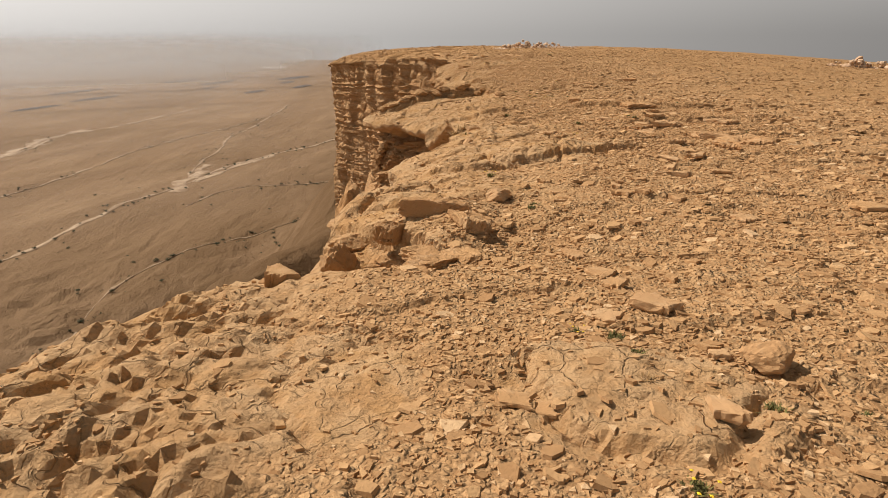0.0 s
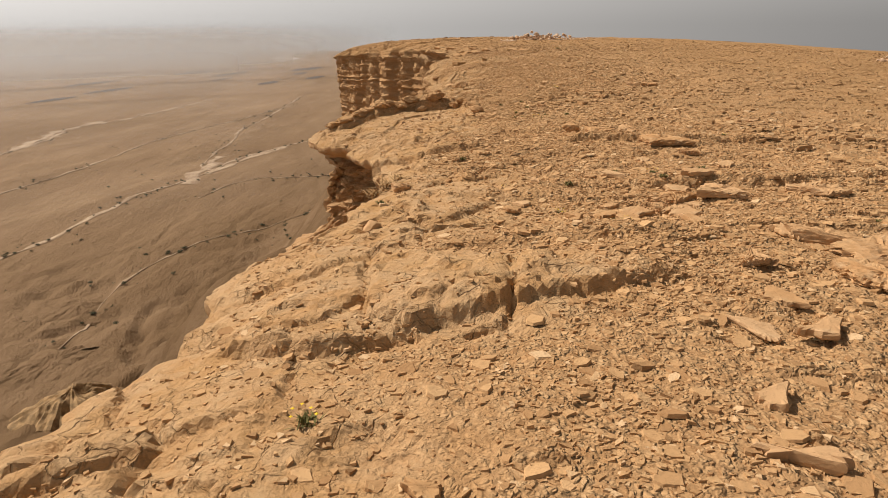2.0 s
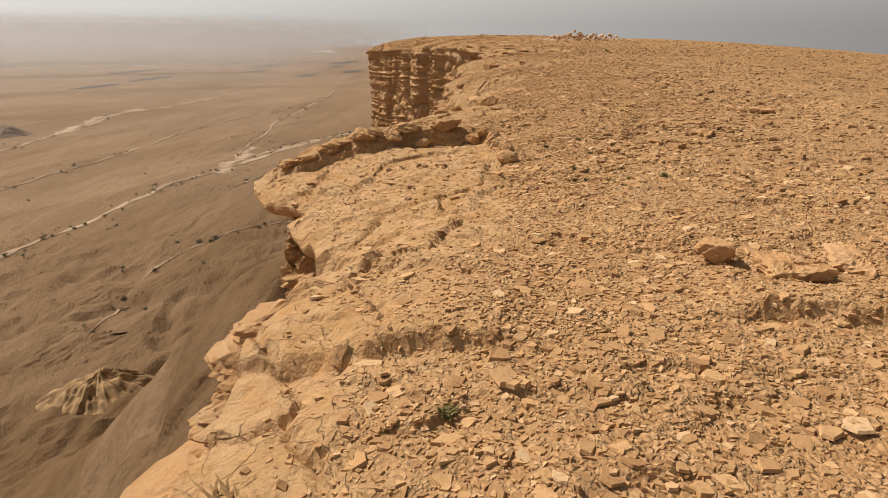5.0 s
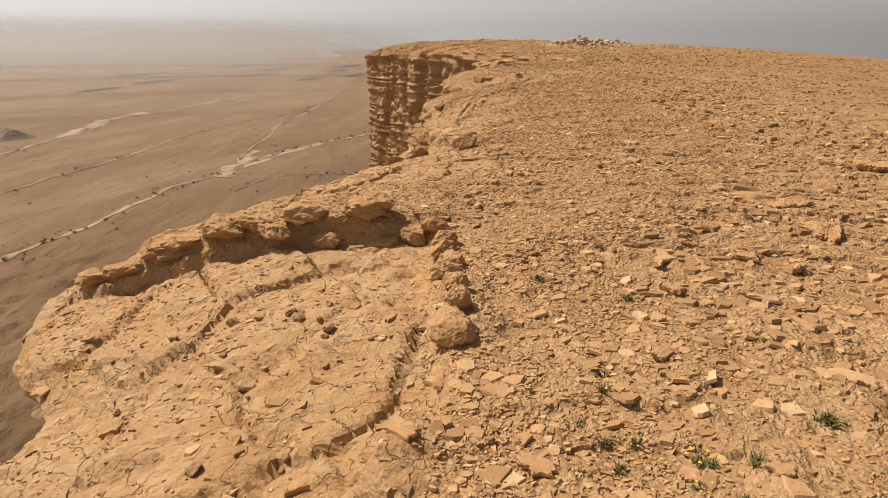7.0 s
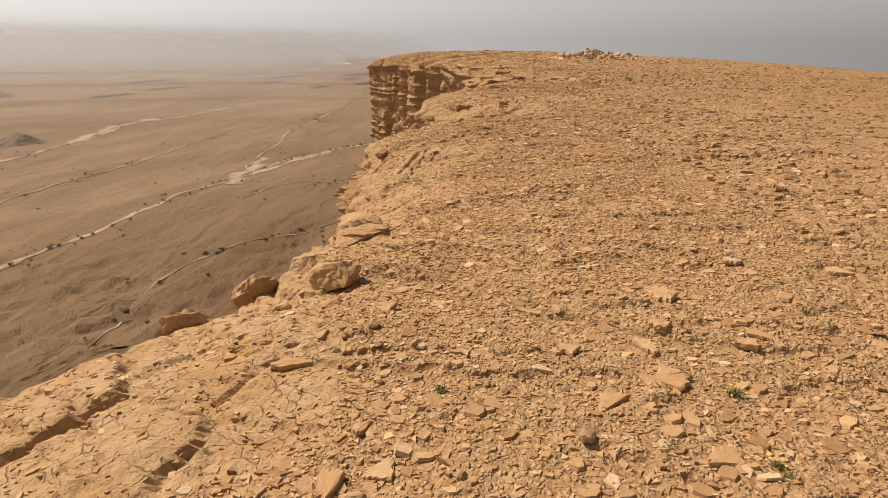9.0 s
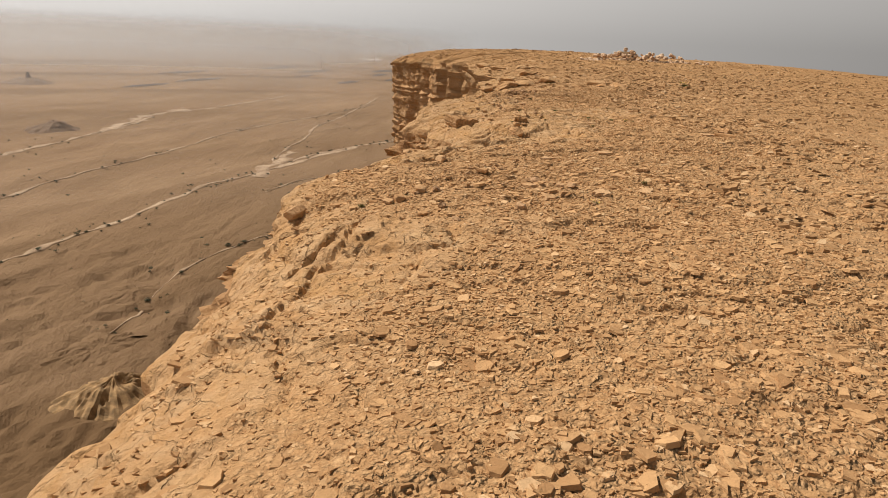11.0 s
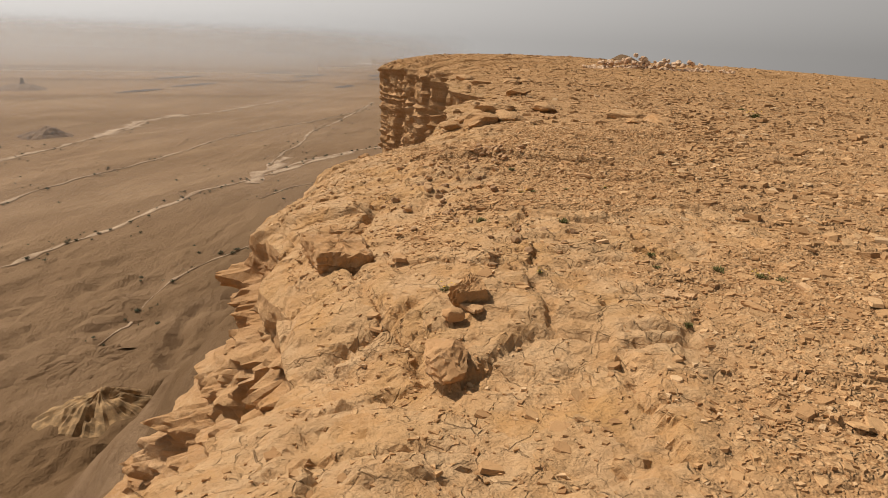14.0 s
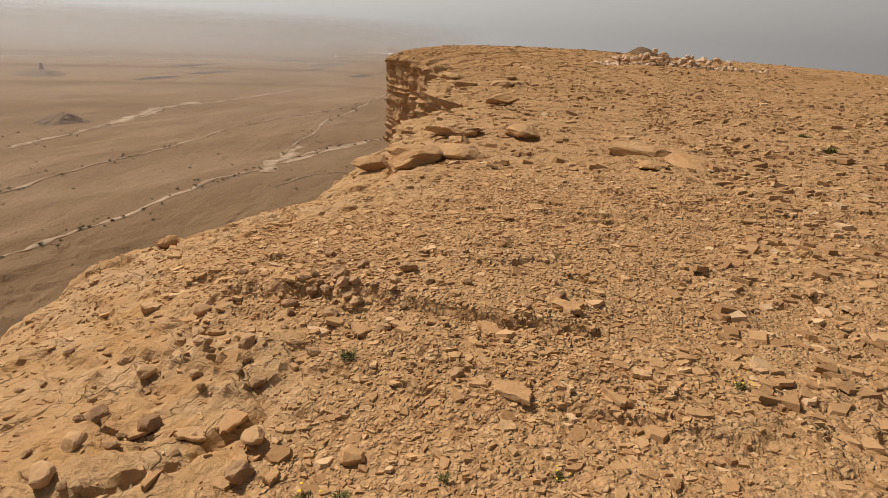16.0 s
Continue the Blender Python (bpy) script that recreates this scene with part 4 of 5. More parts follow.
SLABS_D = [(1.79, 19.42, 0.27), (2.68, 19.48, 0.29), (2.43, 19.58, 0.31), (3.21, 20.27, 0.45), (3.01, 21.07, 0.81), (0.35, 21.80, 0.19), (0.50, 22.00, 0.18), (0.76, 22.09, 0.09), (0.31, 22.24, 0.11), (1.95, 22.40, 0.17), (-0.30, 22.77, 0.24), (1.49, 22.77, 0.19), (0.65, 23.07, 0.12), (-0.29, 23.10, 0.11), (1.74, 23.11, 0.31), (4.65, 23.32, 0.61), (1.23, 23.33, 0.14), (4.22, 23.37, 0.43), (1.68, 23.48, 0.18), (-0.04, 23.63, 0.20), (2.29, 23.64, 0.16), (1.78, 23.76, 0.16), (2.38, 23.77, 0.16), (0.93, 23.84, 0.18), (1.84, 24.26, 0.26), (2.47, 25.17, 0.18), (3.27, 25.18, 0.22), (1.27, 25.21, 0.15), (3.45, 27.98, 0.36), (-1.54, 30.79, 0.15)]
SLABS_E = [(-0.19, 31.06, 0.10), (-0.05, 31.19, 0.09), (-0.04, 31.32, 0.16), (0.47, 31.63, 0.22), (-0.29, 31.74, 0.14), (0.88, 31.80, 0.19), (0.03, 31.85, 0.13), (-0.07, 31.98, 0.12), (-0.88, 31.99, 0.18), (0.09, 32.02, 0.18), (1.18, 32.35, 0.14), (0.62, 32.44, 0.19), (0.88, 32.88, 0.15), (-0.32, 33.39, 0.17), (0.39, 34.00, 0.21), (1.88, 36.11, 0.31), (2.16, 36.18, 0.28), (-1.24, 36.69, 0.15), (2.20, 36.95, 0.38), (0.45, 37.23, 0.13), (-0.04, 37.32, 0.13), (0.08, 37.33, 0.10), (-1.52, 37.55, 0.08), (-2.03, 37.56, 0.14), (0.26, 37.62, 0.08), (0.83, 37.66, 0.13), (-1.89, 39.04, 0.11), (0.67, 39.28, 0.11), (-2.04, 39.60, 0.10), (-1.63, 39.77, 0.08)]
SLABS_F = [(-1.83, 39.84, 0.13), (-2.37, 39.87, 0.08), (-2.65, 39.93, 0.08), (-2.16, 39.94, 0.15), (-2.04, 40.07, 0.16), (-0.87, 40.55, 0.19), (-0.42, 40.63, 0.14), (-2.57, 40.69, 0.08), (-1.77, 40.84, 0.12), (-2.93, 40.85, 0.11), (-0.32, 40.87, 0.09), (-1.59, 40.92, 0.09), (-3.29, 40.96, 0.14), (-1.12, 41.06, 0.16), (-2.39, 41.14, 0.13), (0.25, 41.21, 0.08), (-0.12, 41.28, 0.08), (-2.66, 41.30, 0.10), (-0.74, 41.41, 0.17), (0.75, 42.49, 0.11)]
ROCKS = [(2.54, 3.34, 0.24), (1.20, 6.26, 0.22), (0.52, 10.03, 0.17), (2.33, 14.44, 0.31), (0.45, 11.36, 0.23), (0.53, 17.74, 0.28), (-0.65, 24.20, 0.45), (-1.28, 26.33, 0.60), (-1.71, 33.08, 0.21), (-1.26, 36.17, 0.34), (-1.49, 30.93, 0.15), (-2.70, 31.05, 0.30), (-2.47, 33.88, 0.15), (-1.32, 31.10, 0.13), (-1.33, 36.58, 0.15), (-2.49, 39.01, 0.10), (-4.46, 42.41, 0.21), (-2.42, 39.48, 0.12), (-2.49, 39.67, 0.11), (-2.82, 40.87, 0.11), (-1.41, 39.99, 0.12), (-2.67, 40.25, 0.10), (-1.83, 39.95, 0.12)]
PLANTS_A = [(2.05, 2.47), (2.44, 2.97), (2.80, 3.03), (2.00, 3.08), (1.98, 3.29), (1.92, 3.51), (1.74, 3.57), (1.50, 5.89), (1.52, 6.11), (1.07, 7.13), (1.62, 8.49), (4.55, 9.62), (2.62, 9.94), (2.55, 10.04), (4.47, 10.08), (2.11, 10.40), (0.42, 10.70), (1.07, 10.81), (1.60, 11.11), (3.08, 11.12), (2.20, 11.18), (3.01, 11.30), (3.52, 11.55), (2.67, 11.57), (3.04, 11.98), (2.82, 12.21), (0.97, 12.40), (4.29, 13.84), (4.07, 14.17), (1.86, 16.75), (1.70, 16.81), (1.25, 16.81), (1.42, 16.87), (1.74, 16.96), (1.93, 16.97), (1.35, 17.03), (1.48, 17.05), (1.26, 17.13), (1.85, 17.35), (1.36, 17.37), (2.33, 17.41), (1.35, 17.55), (2.25, 18.18), (1.52, 18.56), (0.95, 18.69)]
PLANTS_B = [(1.15, 18.91), (1.35, 19.53), (2.19, 22.33), (2.16, 22.40), (1.72, 22.41), (0.60, 22.65), (2.12, 23.07), (0.31, 24.15), (-1.79, 30.70), (0.43, 31.22), (0.89, 32.28), (0.02, 36.83), (-1.48, 36.96), (-1.33, 37.07), (-1.03, 37.35), (-0.92, 37.44), (-0.12, 37.79), (0.71, 37.80), (0.59, 37.85), (0.31, 37.88), (-0.15, 38.09), (-0.42, 38.46), (-1.61, 38.49), (-0.88, 38.65), (-1.45, 39.71), (-1.33, 39.74), (-1.00, 39.96), (-0.59, 40.10), (-1.32, 40.29), (-1.72, 40.59), (0.14, 41.02), (-2.59, 41.32), (-1.82, 42.12), (2.36, 49.00), (2.35, 50.78)]


for n, (x, y, w) in enumerate(SLABS_A + SLABS_B + SLABS_C + SLABS_D + SLABS_E + SLABS_F):
    ob = new("stone_slab", slab_mesh("stone_slab", w * (1.22 if w < 0.3 else 1.05), 1000 + n, M_STONE))
    ob.matrix_basis = pose(x, y, stand(x, y) - 0.002, random.uniform(-5, 5) * min(1, 0.15 / w), random.uniform(-5, 5) * min(1, 0.15 / w), random.uniform(0, 360))
    kind = "small" if w < 0.14 else ("broad" if w > 0.4 else "flat")
    tagged(ob, kind + " broken sandy limestone slab lying on gravel", "stone", "loose slabs on the plateau")
for n, (x, y, w) in enumerate(ROCKS):
    ob = new("rock", rock_mesh("rock", (w * 1.05, w * 0.85, w * 0.62), 2000 + n, M_STONE, n=6 if w < 0.2 else 9))
    ob.matrix_basis = pose(x, y, stand(x, y) - 0.1 * w, random.uniform(-8, 8), random.uniform(-8, 8), random.uniform(0, 360))
    tagged(ob, ("small" if w < 0.2 else "rough") + " angular limestone rock standing on the ground", "rock", "loose rocks on the plateau")

CRUSTED = [rock_mesh("crusted_stone", (1, 0.8, 0.6), 2400 + k, M_CRUST, n=6, cuts=10, rough=0.14) for k in range(8)]
crust_rng = np.random.default_rng(61)
# patches where dark stones lie on the bare rock: x, y, half widths, how many
for cx, cy, rx, ry, count in [(-2.3, 39.7, 1.0, 1.1, 46), (-1.9, 41.3, 1.1, 0.7, 44), (-0.9, 17.9, 1.4, 1.3, 20), (-1.3, 38.1, 0.8, 0.6, 12), (-1.0, 32.0, 1.4, 1.6, 24), (0.4, 22.4, 1.2, 1.6, 16)]:
    for _ in range(count):
        x, y = cx + rx * crust_rng.normal(0, 0.5), cy + ry * crust_rng.normal(0, 0.5)
        if x < float(edge_x(y)) + 0.25:
            continue
        w = 0.05 * 2.6 ** (crust_rng.random() ** 1.6)
        ob = new("crusted_stone", CRUSTED[crust_rng.integers(8)])
        ob.matrix_basis = pose(x, y, stand(x, y) - 0.12 * w, crust_rng.uniform(-15, 15), crust_rng.uniform(-15, 15), crust_rng.uniform(0, 360)) @ Matrix.Scale(w, 4)
        tagged(ob, "small dark-crusted limestone lump on bare rock", "stone", "dark stones on bare rock")

# ---- large blocks along the rim: x, y, sink, width, depth, height, turn, tilt ----
BLOCKS = [(-0.26, 6.75, 0.75, 0.42, 0.5, 0.9, 20, -8), (0.02, 5.35, 0.2, 0.32, 0.3, 0.4, 50, -14)]
SHELVES = [(-0.02, 5.6, 0.1, 0.4, 0.3, 0.26, 30, 6), (0.42, 5.35, 0.08, 0.42, 0.3, 0.22, 160, 8), (0.72, 5.12, 0.06, 0.45, 0.28, 0.18, 145, -5), (1.05, 4.88, 0.06, 0.4, 0.3, 0.16, 140, 4),
           (0.2, 5.1, 0.08, 0.36, 0.3, 0.3, 10, 10), (0.62, 4.85, 0.06, 0.36, 0.26, 0.18, 75, 3), (0.85, 4.72, 0.05, 0.4, 0.26, 0.14, 20, 0)]
RIM = []
ridge_rng = np.random.default_rng(29)
for k in range(13):
    x = -2.9 + 0.24 * k + ridge_rng.uniform(-0.06, 0.06)
    w = ridge_rng.uniform(0.28, 0.52)
    RIM.append((x, 19.3 + 0.4 * (x + 2.06) * (x < -0.9) + 0.46 * (x >= -0.9) + ridge_rng.uniform(-0.06, 0.1), 0.06, w, w * 0.7, ridge_rng.uniform(0.15, 0.24), ridge_rng.uniform(-30, 60), ridge_rng.uniform(-8, 8)))
for k in range(7):
    w = ridge_rng.uniform(0.2, 0.34)
    RIM.append((0.12 + 0.065 * k + ridge_rng.uniform(-0.05, 0.05), 19.4 - 0.25 * k, 0.05, w, w * 0.75, ridge_rng.uniform(0.12, 0.2), ridge_rng.uniform(0, 180), ridge_rng.uniform(-8, 8)))
RIM += [
       (-1.5, 24.2, 0.2, 0.55, 0.2, 0.36, 60, 28), (-1.62, 23.45, 0.18, 0.5, 0.18, 0.32, 52, 30), 
       (-1.0, 25.8, 0.05, 0.7, 0.45, 0.18, 20, 0), (-3.6, 48.5, 0.1, 1.1, 0.7, 0.35, 10, 0)]
for n, (x, y, sink, w, dp, h, turn, tilt) in enumerate(BLOCKS + SHELVES + RIM):
    ob = new("rim_block", rock_mesh("rim_block", (w, dp, h), 3000 + n, M_BLOCK, cuts=9, rough=0.15))
    ob.matrix_basis = pose(x, y, stand(x, y) - sink, 0, tilt, turn)
    tagged(ob, "weathered limestone block at the cliff rim", "rock", "blocks along the rim")
# crisp thick slabs that have come loose at the rim: x, y, width, thickness, turn, tilt, sink
LOOSE = [(-0.2, 4.55, 0.3, 0.16, 20, 6, 0.05),
         (0.75, 5.55, 0.75, 0.12, 25, 4, 0.04), (0.45, 5.4, 0.55, 0.14, 60, 6, 0.05), (1.0, 5.35, 0.45, 0.12, 10, 5, 0.05),
         (-2.72, 37.85, 0.85, 0.2, 12, 3, 0.08), (-2.85, 38.7, 0.9, 0.12, 50, 2, 0.06), (-1.3, 36.85, 0.36, 0.12, 20, 6, 0.04)]
for n, (x, y, w, th, turn, tilt, sink) in enumerate(LOOSE):
    ob = new("rim_slab", slab_mesh("rim_slab", w, 3300 + n, M_BLOCK, th))
    ob.matrix_basis = pose(x, y, stand(x, y) - sink, 0, tilt, turn)
    tagged(ob, "thick cracked limestone slab at the cliff rim", "rock", "slabs along the rim")
rng = np.random.default_rng(5)
for n in range(34):
    y = 46 + 44 * rng.random() ** 1.3
    x = float(edge_x(y)) + 0.3 + rng.random() ** 2 * 4.5
    w = rng.uniform(0.4, 1.3)
    ob = new("rim_block", rock_mesh("rim_block", (w, w * rng.uniform(0.5, 0.8), w * rng.uniform(0.18, 0.36)), 3100 + n, M_BLOCK, n=6, rough=0.14, cuts=10))
    ob.matrix_basis = pose(x, y, stand(x, y) - 0.08 * w, rng.uniform(-4, 4), rng.uniform(-4, 4), rng.uniform(0, 360))
    tagged(ob, "flat weathered limestone ledge block far along the rim", "rock", "blocks along the rim")


# ---- heaps of pale stones ----
def stone_heap(cx, cy, length, depth, height, count, seed, big):
    rng = np.random.default_rng(seed)
    heap = tagged(new("stone_heap"), "long heap of pale broken limestone blocks", "stone heap")
    gz = stand(cx, cy)
    heap.matrix_basis = pose(cx, cy, gz)
    shapes = [rock_mesh("stone", (1, 0.8, 0.62), seed + 50 + i, M_WHITE, n=6, cuts=9, rough=0.12) for i in range(7)]
    for i in range(count):
        u = rng.uniform(-1, 1)
        prof = (1 - abs(u) ** 2.5) * (0.65 + 0.5 * vnoise(u * 4 + 9, u * 0 + 1.0, seed))
        v = rng.normal() * 0.36
        z = rng.random() ** 1.4 * height * float(prof) * max(0.0, 1 - abs(v))
        w = rng.uniform(0.35, 1.0) * big
        x, y = u * length / 2, v * depth
        z = z if z > 0.25 * height else 0.0
        part("stone", shapes[i % 7], heap, "", pose(x, y, z + stand(cx + x, cy + y) - gz - 0.06, rng.uniform(-40, 40), rng.uniform(-40, 40), rng.uniform(0, 360)) @ Matrix.Scale(w, 4))


stone_heap(0.45, 79.5, 8.4, 1.1, 1.1, 220, 500, 0.56)
stone_heap(19.3, 38.5, 4.2, 0.8, 0.55, 60, 520, 0.5)
stone_heap(4.9, 79.0, 2.6, 0.7, 0.25, 16, 540, 0.5)


# ---- plants ----
def leaf_tuft(name, w, h, blades, seed, mat, spread=1.0):
    rng = np.random.default_rng(seed)
    v, f = [], []
    for _ in range(blades):
        a, lean, ln = rng.uniform(0, 6.283), rng.uniform(0.1, 1.0) * spread, h * rng.uniform(0.5, 1.1)
        bx, by = rng.normal(0, w * 0.16, 2)
        dx, dy = math.cos(a), math.sin(a)
        wd = h * rng.uniform(0.05, 0.11)
        pts = []
        for s in (0, 0.5, 1.0):
            r = lean * w * 0.5 * s ** 1.3
            pts.append((bx + dx * r, by + dy * r, ln * s * (1 - 0.25 * s * lean)))
        k = len(v)
        ex, ey = -dy * wd, dx * wd
        v += [(pts[0][0] - ex * .4, pts[0][1] - ey * .4, 0), (pts[0][0] + ex * .4, pts[0][1] + ey * .4, 0), (pts[1][0] - ex, pts[1][1] - ey, pts[1][2]), (pts[1][0] + ex, pts[1][1] + ey, pts[1][2]), pts[2]]
        f += [(k, k + 1, k + 3), (k, k + 3, k + 2), (k + 2, k + 3, k + 4)]
    return mesh_of(name, v, np.array(f), mat, False)


def flower_heads(w, h, count, seed):
    rng = np.random.default_rng(seed)
    v, f = [], []
    for _ in range(count):
        c = np.array([rng.normal(0, w * 0.25), rng.normal(0, w * 0.25), h * rng.uniform(0.8, 1.2)])
        k = len(v)
        v.append(tuple(c + [0, 0, 0.004]))
        for i in range(8):
            r = 0.009 if i % 2 else 0.014
            v.append(tuple(c + [r * math.cos(i * 0.785), r * math.sin(i * 0.785), rng.uniform(-0.003, 0.003)]))
        f += [(k, k + 1 + i, k + 1 + (i + 1) % 8) for i in range(8)]
    return mesh_of("flowers", v, np.array(f), M_FLOWER, False)


TUFTS = [leaf_tuft("leaves", 0.16, 0.07, 70, 600 + i, M_LEAF, 1.2) for i in range(4)]
DRY = [leaf_tuft("leaves", 0.14, 0.05, 55, 620 + i, M_DRY, 1.3) for i in range(3)]
BLOOMS = [flower_heads(0.15, 0.075, 5 + 3 * i, 640 + i) for i in range(3)]
for n, (x, y) in enumerate(PLANTS_A + PLANTS_B):
    blooming, dry = n % 3 == 0, n % 7 == 3
    label = "small dry straw-coloured tuft between stones" if dry else ("low green herb with yellow flowers among stones" if blooming else "low dusty green herb growing between stones")
    plant = tagged(new("herb"), label, "plant", "herbs on the plateau")
    s = random.uniform(0.4, 0.8) * (2.4 if y > 48 else 1)
    plant.matrix_basis = pose(x, y, stand(x, y) - 0.008, 0, 0, random.uniform(0, 360)) @ Matrix.Scale(s, 4)
    part("leaves", DRY[n % 3] if dry else TUFTS[n % 4], plant)
    if blooming and not dry:
        part("flowers", BLOOMS[n % 3], plant, "tiny yellow flower heads")
for x, y, s in [(0.25, 11.6, 2.2), (0.15, 11.4, 2.0), (0.32, 11.85, 1.8)]:
    plant = tagged(new("dry_grass"), "dry straw grass clump under a rock", "grass", "dry grass by the rim")
    plant.matrix_basis = pose(x, y, stand(x, y) - 0.01) @ Matrix.Scale(s, 4)
    part("blades", DRY[0], plant)


# ---- acacias on the plain ----
def acacia_meshes(seed):
    rng = np.random.default_rng(seed)
    v, f = [], []
    def limb(a, b, r0, r1):
        a, b = np.array(a), np.array(b)
        k = len(v)
        for p, r in ((a, r0), (b, r1)):
            for i in range(6):
                v.append((p[0] + r * math.cos(i * 1.047), p[1] + r * math.sin(i * 1.047), p[2]))
        for i in range(6):
            f.append((k + i, k + (i + 1) % 6, k + 6 + (i + 1) % 6, k + 6 + i))
    limb((0, 0, 0), (0.1, 0, 0.9), 0.2, 0.14)
    tips = []
    for i in range(5):
        a = i * 1.257 + rng.uniform(-0.3, 0.3)
        tip = (1.5 * math.cos(a), 1.5 * math.sin(a), rng.uniform(1.3, 2.4))
        limb((0.1, 0, 0.8), tip, 0.12, 0.05)
        tips.append(tip)
    trunk = mesh_of("trunk", v, np.array(f), M_BARK)
    lv2, lf = [], []
    for _ in range(150):
        c = np.array(tips[rng.integers(5)]) * [rng.uniform(0.1, 1.35), rng.uniform(0.1, 1.35), 1] + rng.normal(0, [0.45, 0.45, 0.4])
        k = len(lv2)
        for _ in range(4):
            lv2.append(tuple(c + rng.normal(0, 0.28, 3) * [1, 1, 0.5]))
        lf += [(k, k + 1, k + 2), (k, k + 2, k + 3), (k, k + 1, k + 3)]
    return trunk, mesh_of("crown", lv2, np.array(lf), M_ACACIA, False)


KINDS = [acacia_meshes(700 + i) for i in range(4)]
rng = np.random.default_rng(77)


def acacia(x, y, s):
    tree = tagged(new("acacia_tree"), "small dark acacia on the desert plain", "tree", "acacias on the plain")
    trunk, crown = KINDS[rng.integers(4)]
    tree.matrix_basis = pose(x, y, float(plain_z(np.array([x]), np.array([y]))[0]) - 0.2, 0, 0, rng.uniform(0, 360)) @ Matrix.Scale(s, 4)
    part("trunk", trunk, tree)
    part("crown", crown, tree)


for (pts, wide), count in zip(WADIS, (84, 52, 22, 34, 12, 18)):
    x, y, u = along(pts, 2.0)
    for i in rng.integers(0, len(x), count):
        acacia(x[i] + rng.normal(0, wide * 0.8 + 1.5), y[i] + rng.normal(0, 6), rng.uniform(0.4, 1.0))
for _ in range(72):
    r, a = 330 + 900 * rng.random() ** 0.8, radians(rng.uniform(22, 58))
    acacia(-r * math.sin(a), 20 + r * math.cos(a), rng.uniform(0.35, 0.85))


# ---- scrub on the plain, too far off and too many to count ----
def scrub(count, seed):
    rng = np.random.default_rng(seed)
    v, f = [], []
    for i in range(count):
        if i % 3:
            pts, wide = WADIS[int(rng.integers(len(WADIS)))]
            x, y, u = along(pts, 2.0)
            j = int(rng.integers(len(x)))
            cx, cy = x[j] + rng.normal(0, wide * 0.9 + 3), y[j] + rng.normal(0, 5)
        else:
            r, a = 320 + 1100 * rng.random() ** 0.7, radians(rng.uniform(20, 58))
            cx, cy = -r * math.sin(a), 20 + r * math.cos(a)
        size = rng.uniform(0.4, 1.3)
        ground_z = float(plain_z(np.array([cx]), np.array([cy]))[0])
        for _ in range(12):
            k = len(v)
            c = np.array([cx, cy, ground_z]) + np.abs(rng.normal(0, 0.5, 3)) * [0, 0, size] + rng.normal(0, 0.5, 3) * [size, size, 0]
            v.extend(tuple(c + rng.normal(0, 0.35 * size, 3)) for _ in range(3))
            f.append((k, k + 1, k + 2))
    tagged(new("desert_scrub", mesh_of("desert_scrub", v, np.array(f), M_ACACIA, False)), "dark low scrub dotted over the desert plain", "scrub", kind="stuff")


scrub(420, 790)

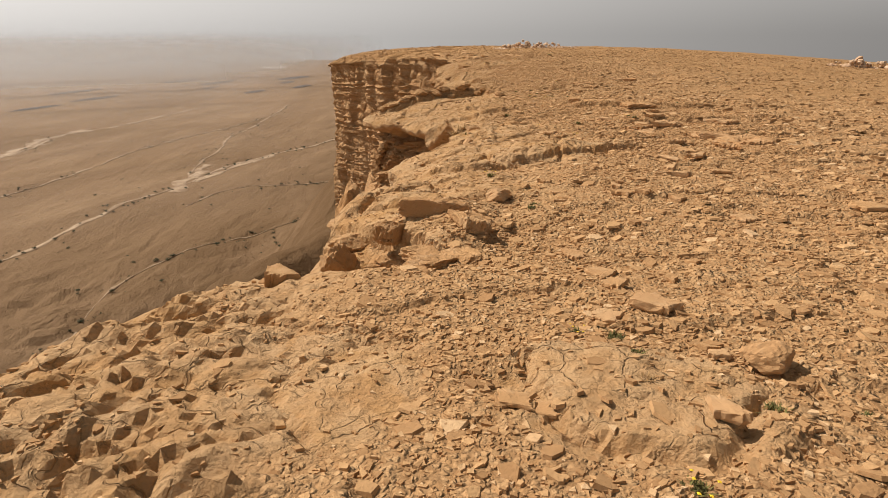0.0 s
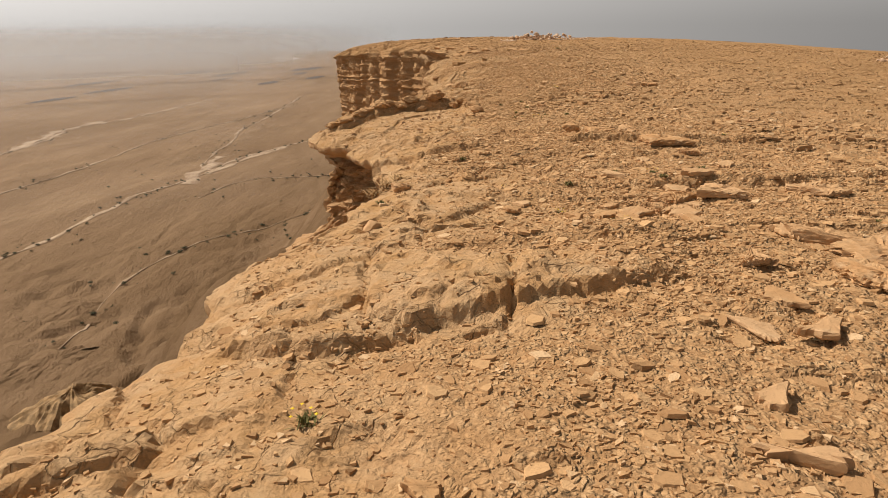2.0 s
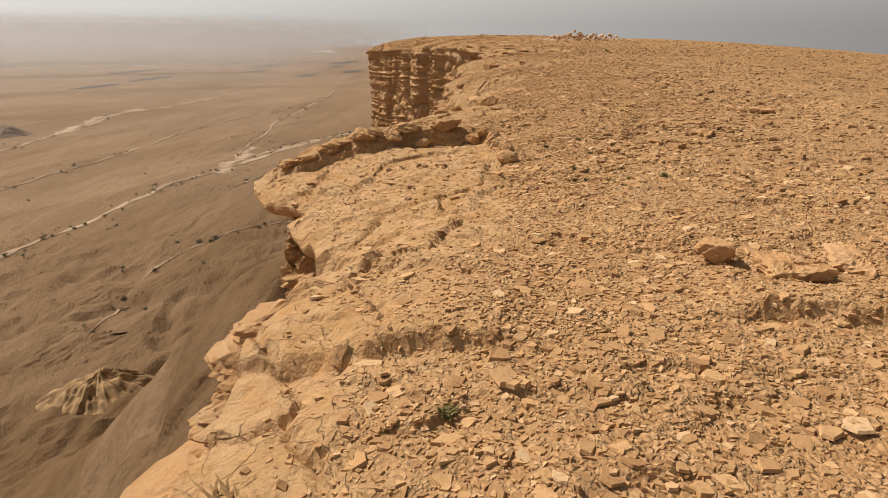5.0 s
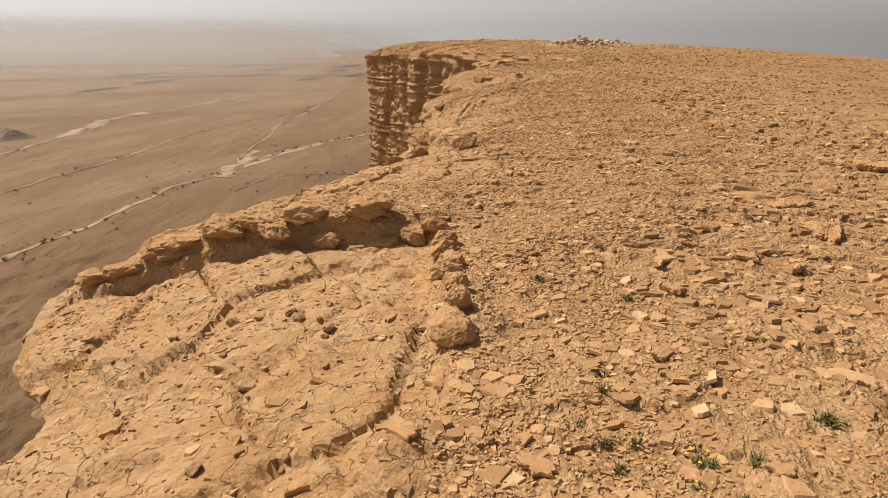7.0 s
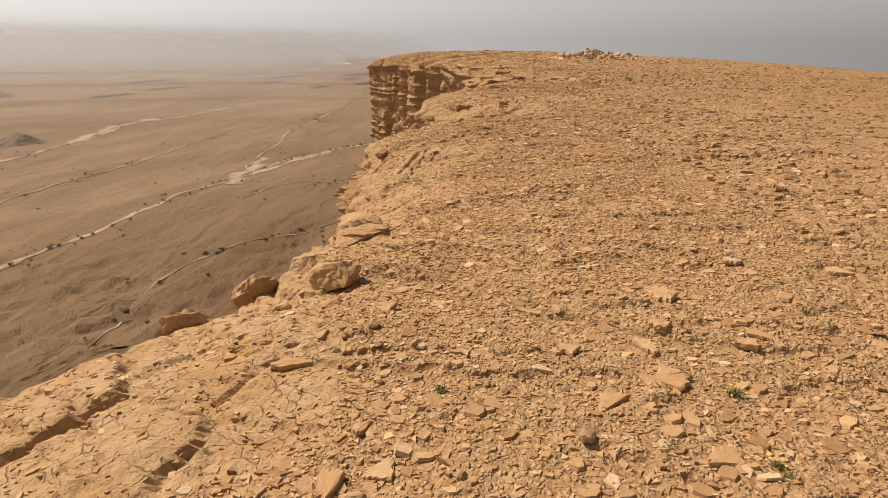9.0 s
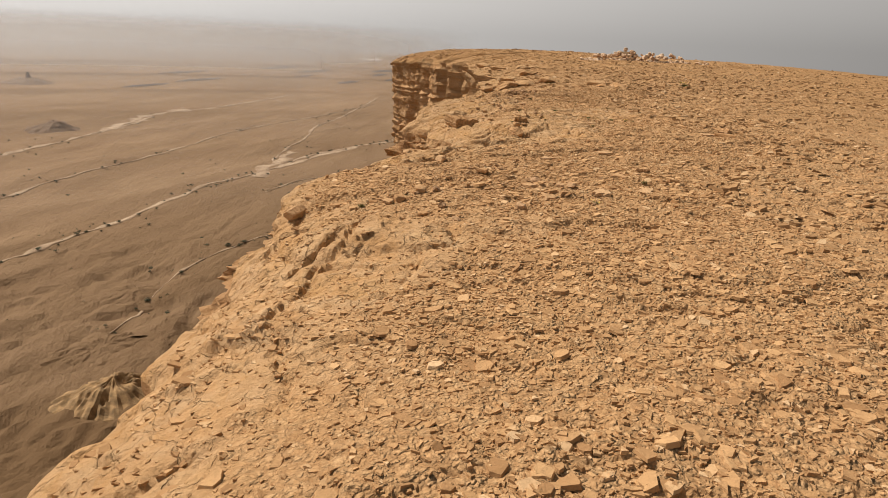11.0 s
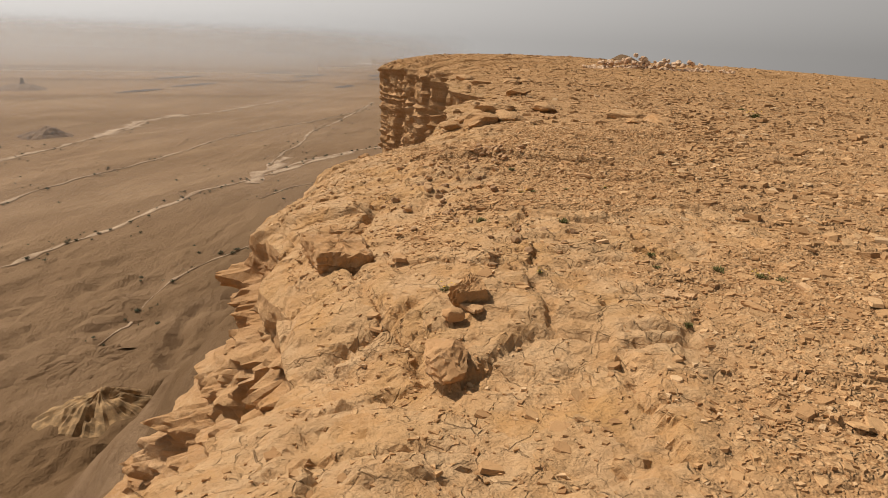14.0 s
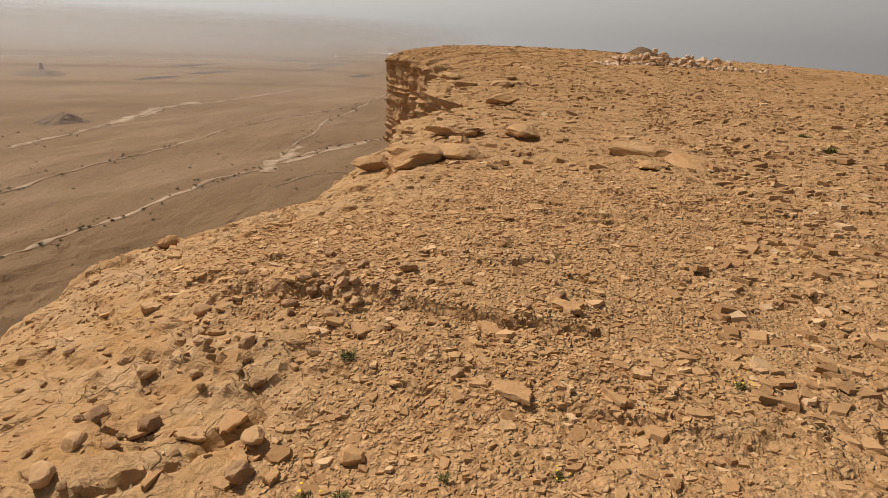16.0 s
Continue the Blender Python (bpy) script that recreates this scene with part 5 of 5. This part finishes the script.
# ---- gravel: thousands of flat chips that nobody could count ----
def chips(name, x, y, w, seed, label, k=4, mat=M_CHIPS, flat=(0.08, 0.24)):
    """Loose chips at x, y of width w: each an irregular many-cornered flake with sides, tilted a little."""
    rng = np.random.default_rng(seed)
    n = len(x)
    z = on_ground(x, y)
    a = (np.arange(k)[None] + rng.uniform(-0.38, 0.38, (n, k))) * (2 * np.pi / k) + rng.uniform(0, 6.28, (n, 1))
    r = rng.uniform(0.7, 1.25, (n, k)) * w[:, None] / 2
    el = rng.uniform(0.55, 1.0, (n, 1))
    tw = rng.uniform(0, 3.14, (n, 1))
    lx, ly = r * np.cos(a), r * np.sin(a) * el
    lx, ly = lx * np.cos(tw) - ly * np.sin(tw), lx * np.sin(tw) + ly * np.cos(tw)
    t = 0.003 + w * rng.uniform(*flat, n)
    tx, ty = rng.normal(0, 0.13, (n, 1)), rng.normal(0, 0.13, (n, 1))
    slope = lx * tx + ly * ty
    low = np.stack([x[:, None] + lx * 1.06, y[:, None] + ly * 1.06, z[:, None] - 0.35 * t[:, None] + slope], -1)
    top = np.stack([x[:, None] + lx * 0.9, y[:, None] + ly * 0.9, z[:, None] + 0.75 * t[:, None] + slope + rng.normal(0, 0.08, (n, k)) * t[:, None]], -1)
    v = np.concatenate([low, top], 1).reshape(-1, 3)
    i = np.arange(k)
    j = (i + 1) % k
    one = np.concatenate([np.stack([i, j, j + k], -1), np.stack([i, j + k, i + k], -1), np.stack([i[1:-1] * 0 + k, i[1:-1] + k, i[2:] + k], -1)])
    f = (one[None] + (np.arange(n) * (2 * k))[:, None, None]).reshape(-1, 3)
    tagged(new(name, mesh_of(name, v, f, mat, False)), label, "gravel", kind="stuff")


def sow(count, y0, y1, d0, d1, w0, w1, seed, power=1.0, keep=0.9):
    rng = np.random.default_rng(seed)
    y = rng.uniform(y0, y1, count)
    x = edge_x(y) + d0 + (d1 - d0) * rng.random(count) ** power
    thin = 1 - keep * bare_mask(x, y, x - edge_x(y))
    clump = 0.45 + 0.75 * smooth(-0.25, 0.3, fbm(x / 0.8, y / 0.8, 3, 333))
    ok = rng.random(count) < thin * clump
    w = w0 * (w1 / w0) ** (rng.random(count) ** 1.7)
    return x[ok], y[ok], w[ok], seed


chips("gravel", *sow(110000, 2.3, 45, 0.25, 5.2, 0.022, 0.058, 903, 1.15, 0.85), "small three-cornered limestone shards strewn over dusty ground", 3)
chips("gravel", *sow(95000, 2.3, 45, 0.25, 5.2, 0.02, 0.058, 901, 1.15, 0.85), "small flat limestone chips strewn over dusty ground")
chips("gravel", *sow(30000, 2, 46, 0.2, 8.0, 0.045, 0.13, 905, 1.0, 0.85), "flat palm-sized limestone flakes on the plateau", 6, flat=(0.05, 0.17))
chips("gravel", *sow(36000, 45.5, 118, 0.3, 34, 0.07, 0.28, 911, 1.3, 0.5), "broken limestone flakes far along the plateau", 4, M_FAR_CHIPS)
chips("gravel", *sow(9000, 112, 190, 0.5, 60, 0.25, 0.9, 923, 1.3, 0.3), "broken limestone blocks far off on the headland", 4, M_FAR_CHIPS)
chips("gravel", *sow(34000, 6, 60, 5.0, 32, 0.05, 0.2, 917, 1.5, 0.5), "broken limestone flakes on the inner plateau", 4, M_FAR_CHIPS)
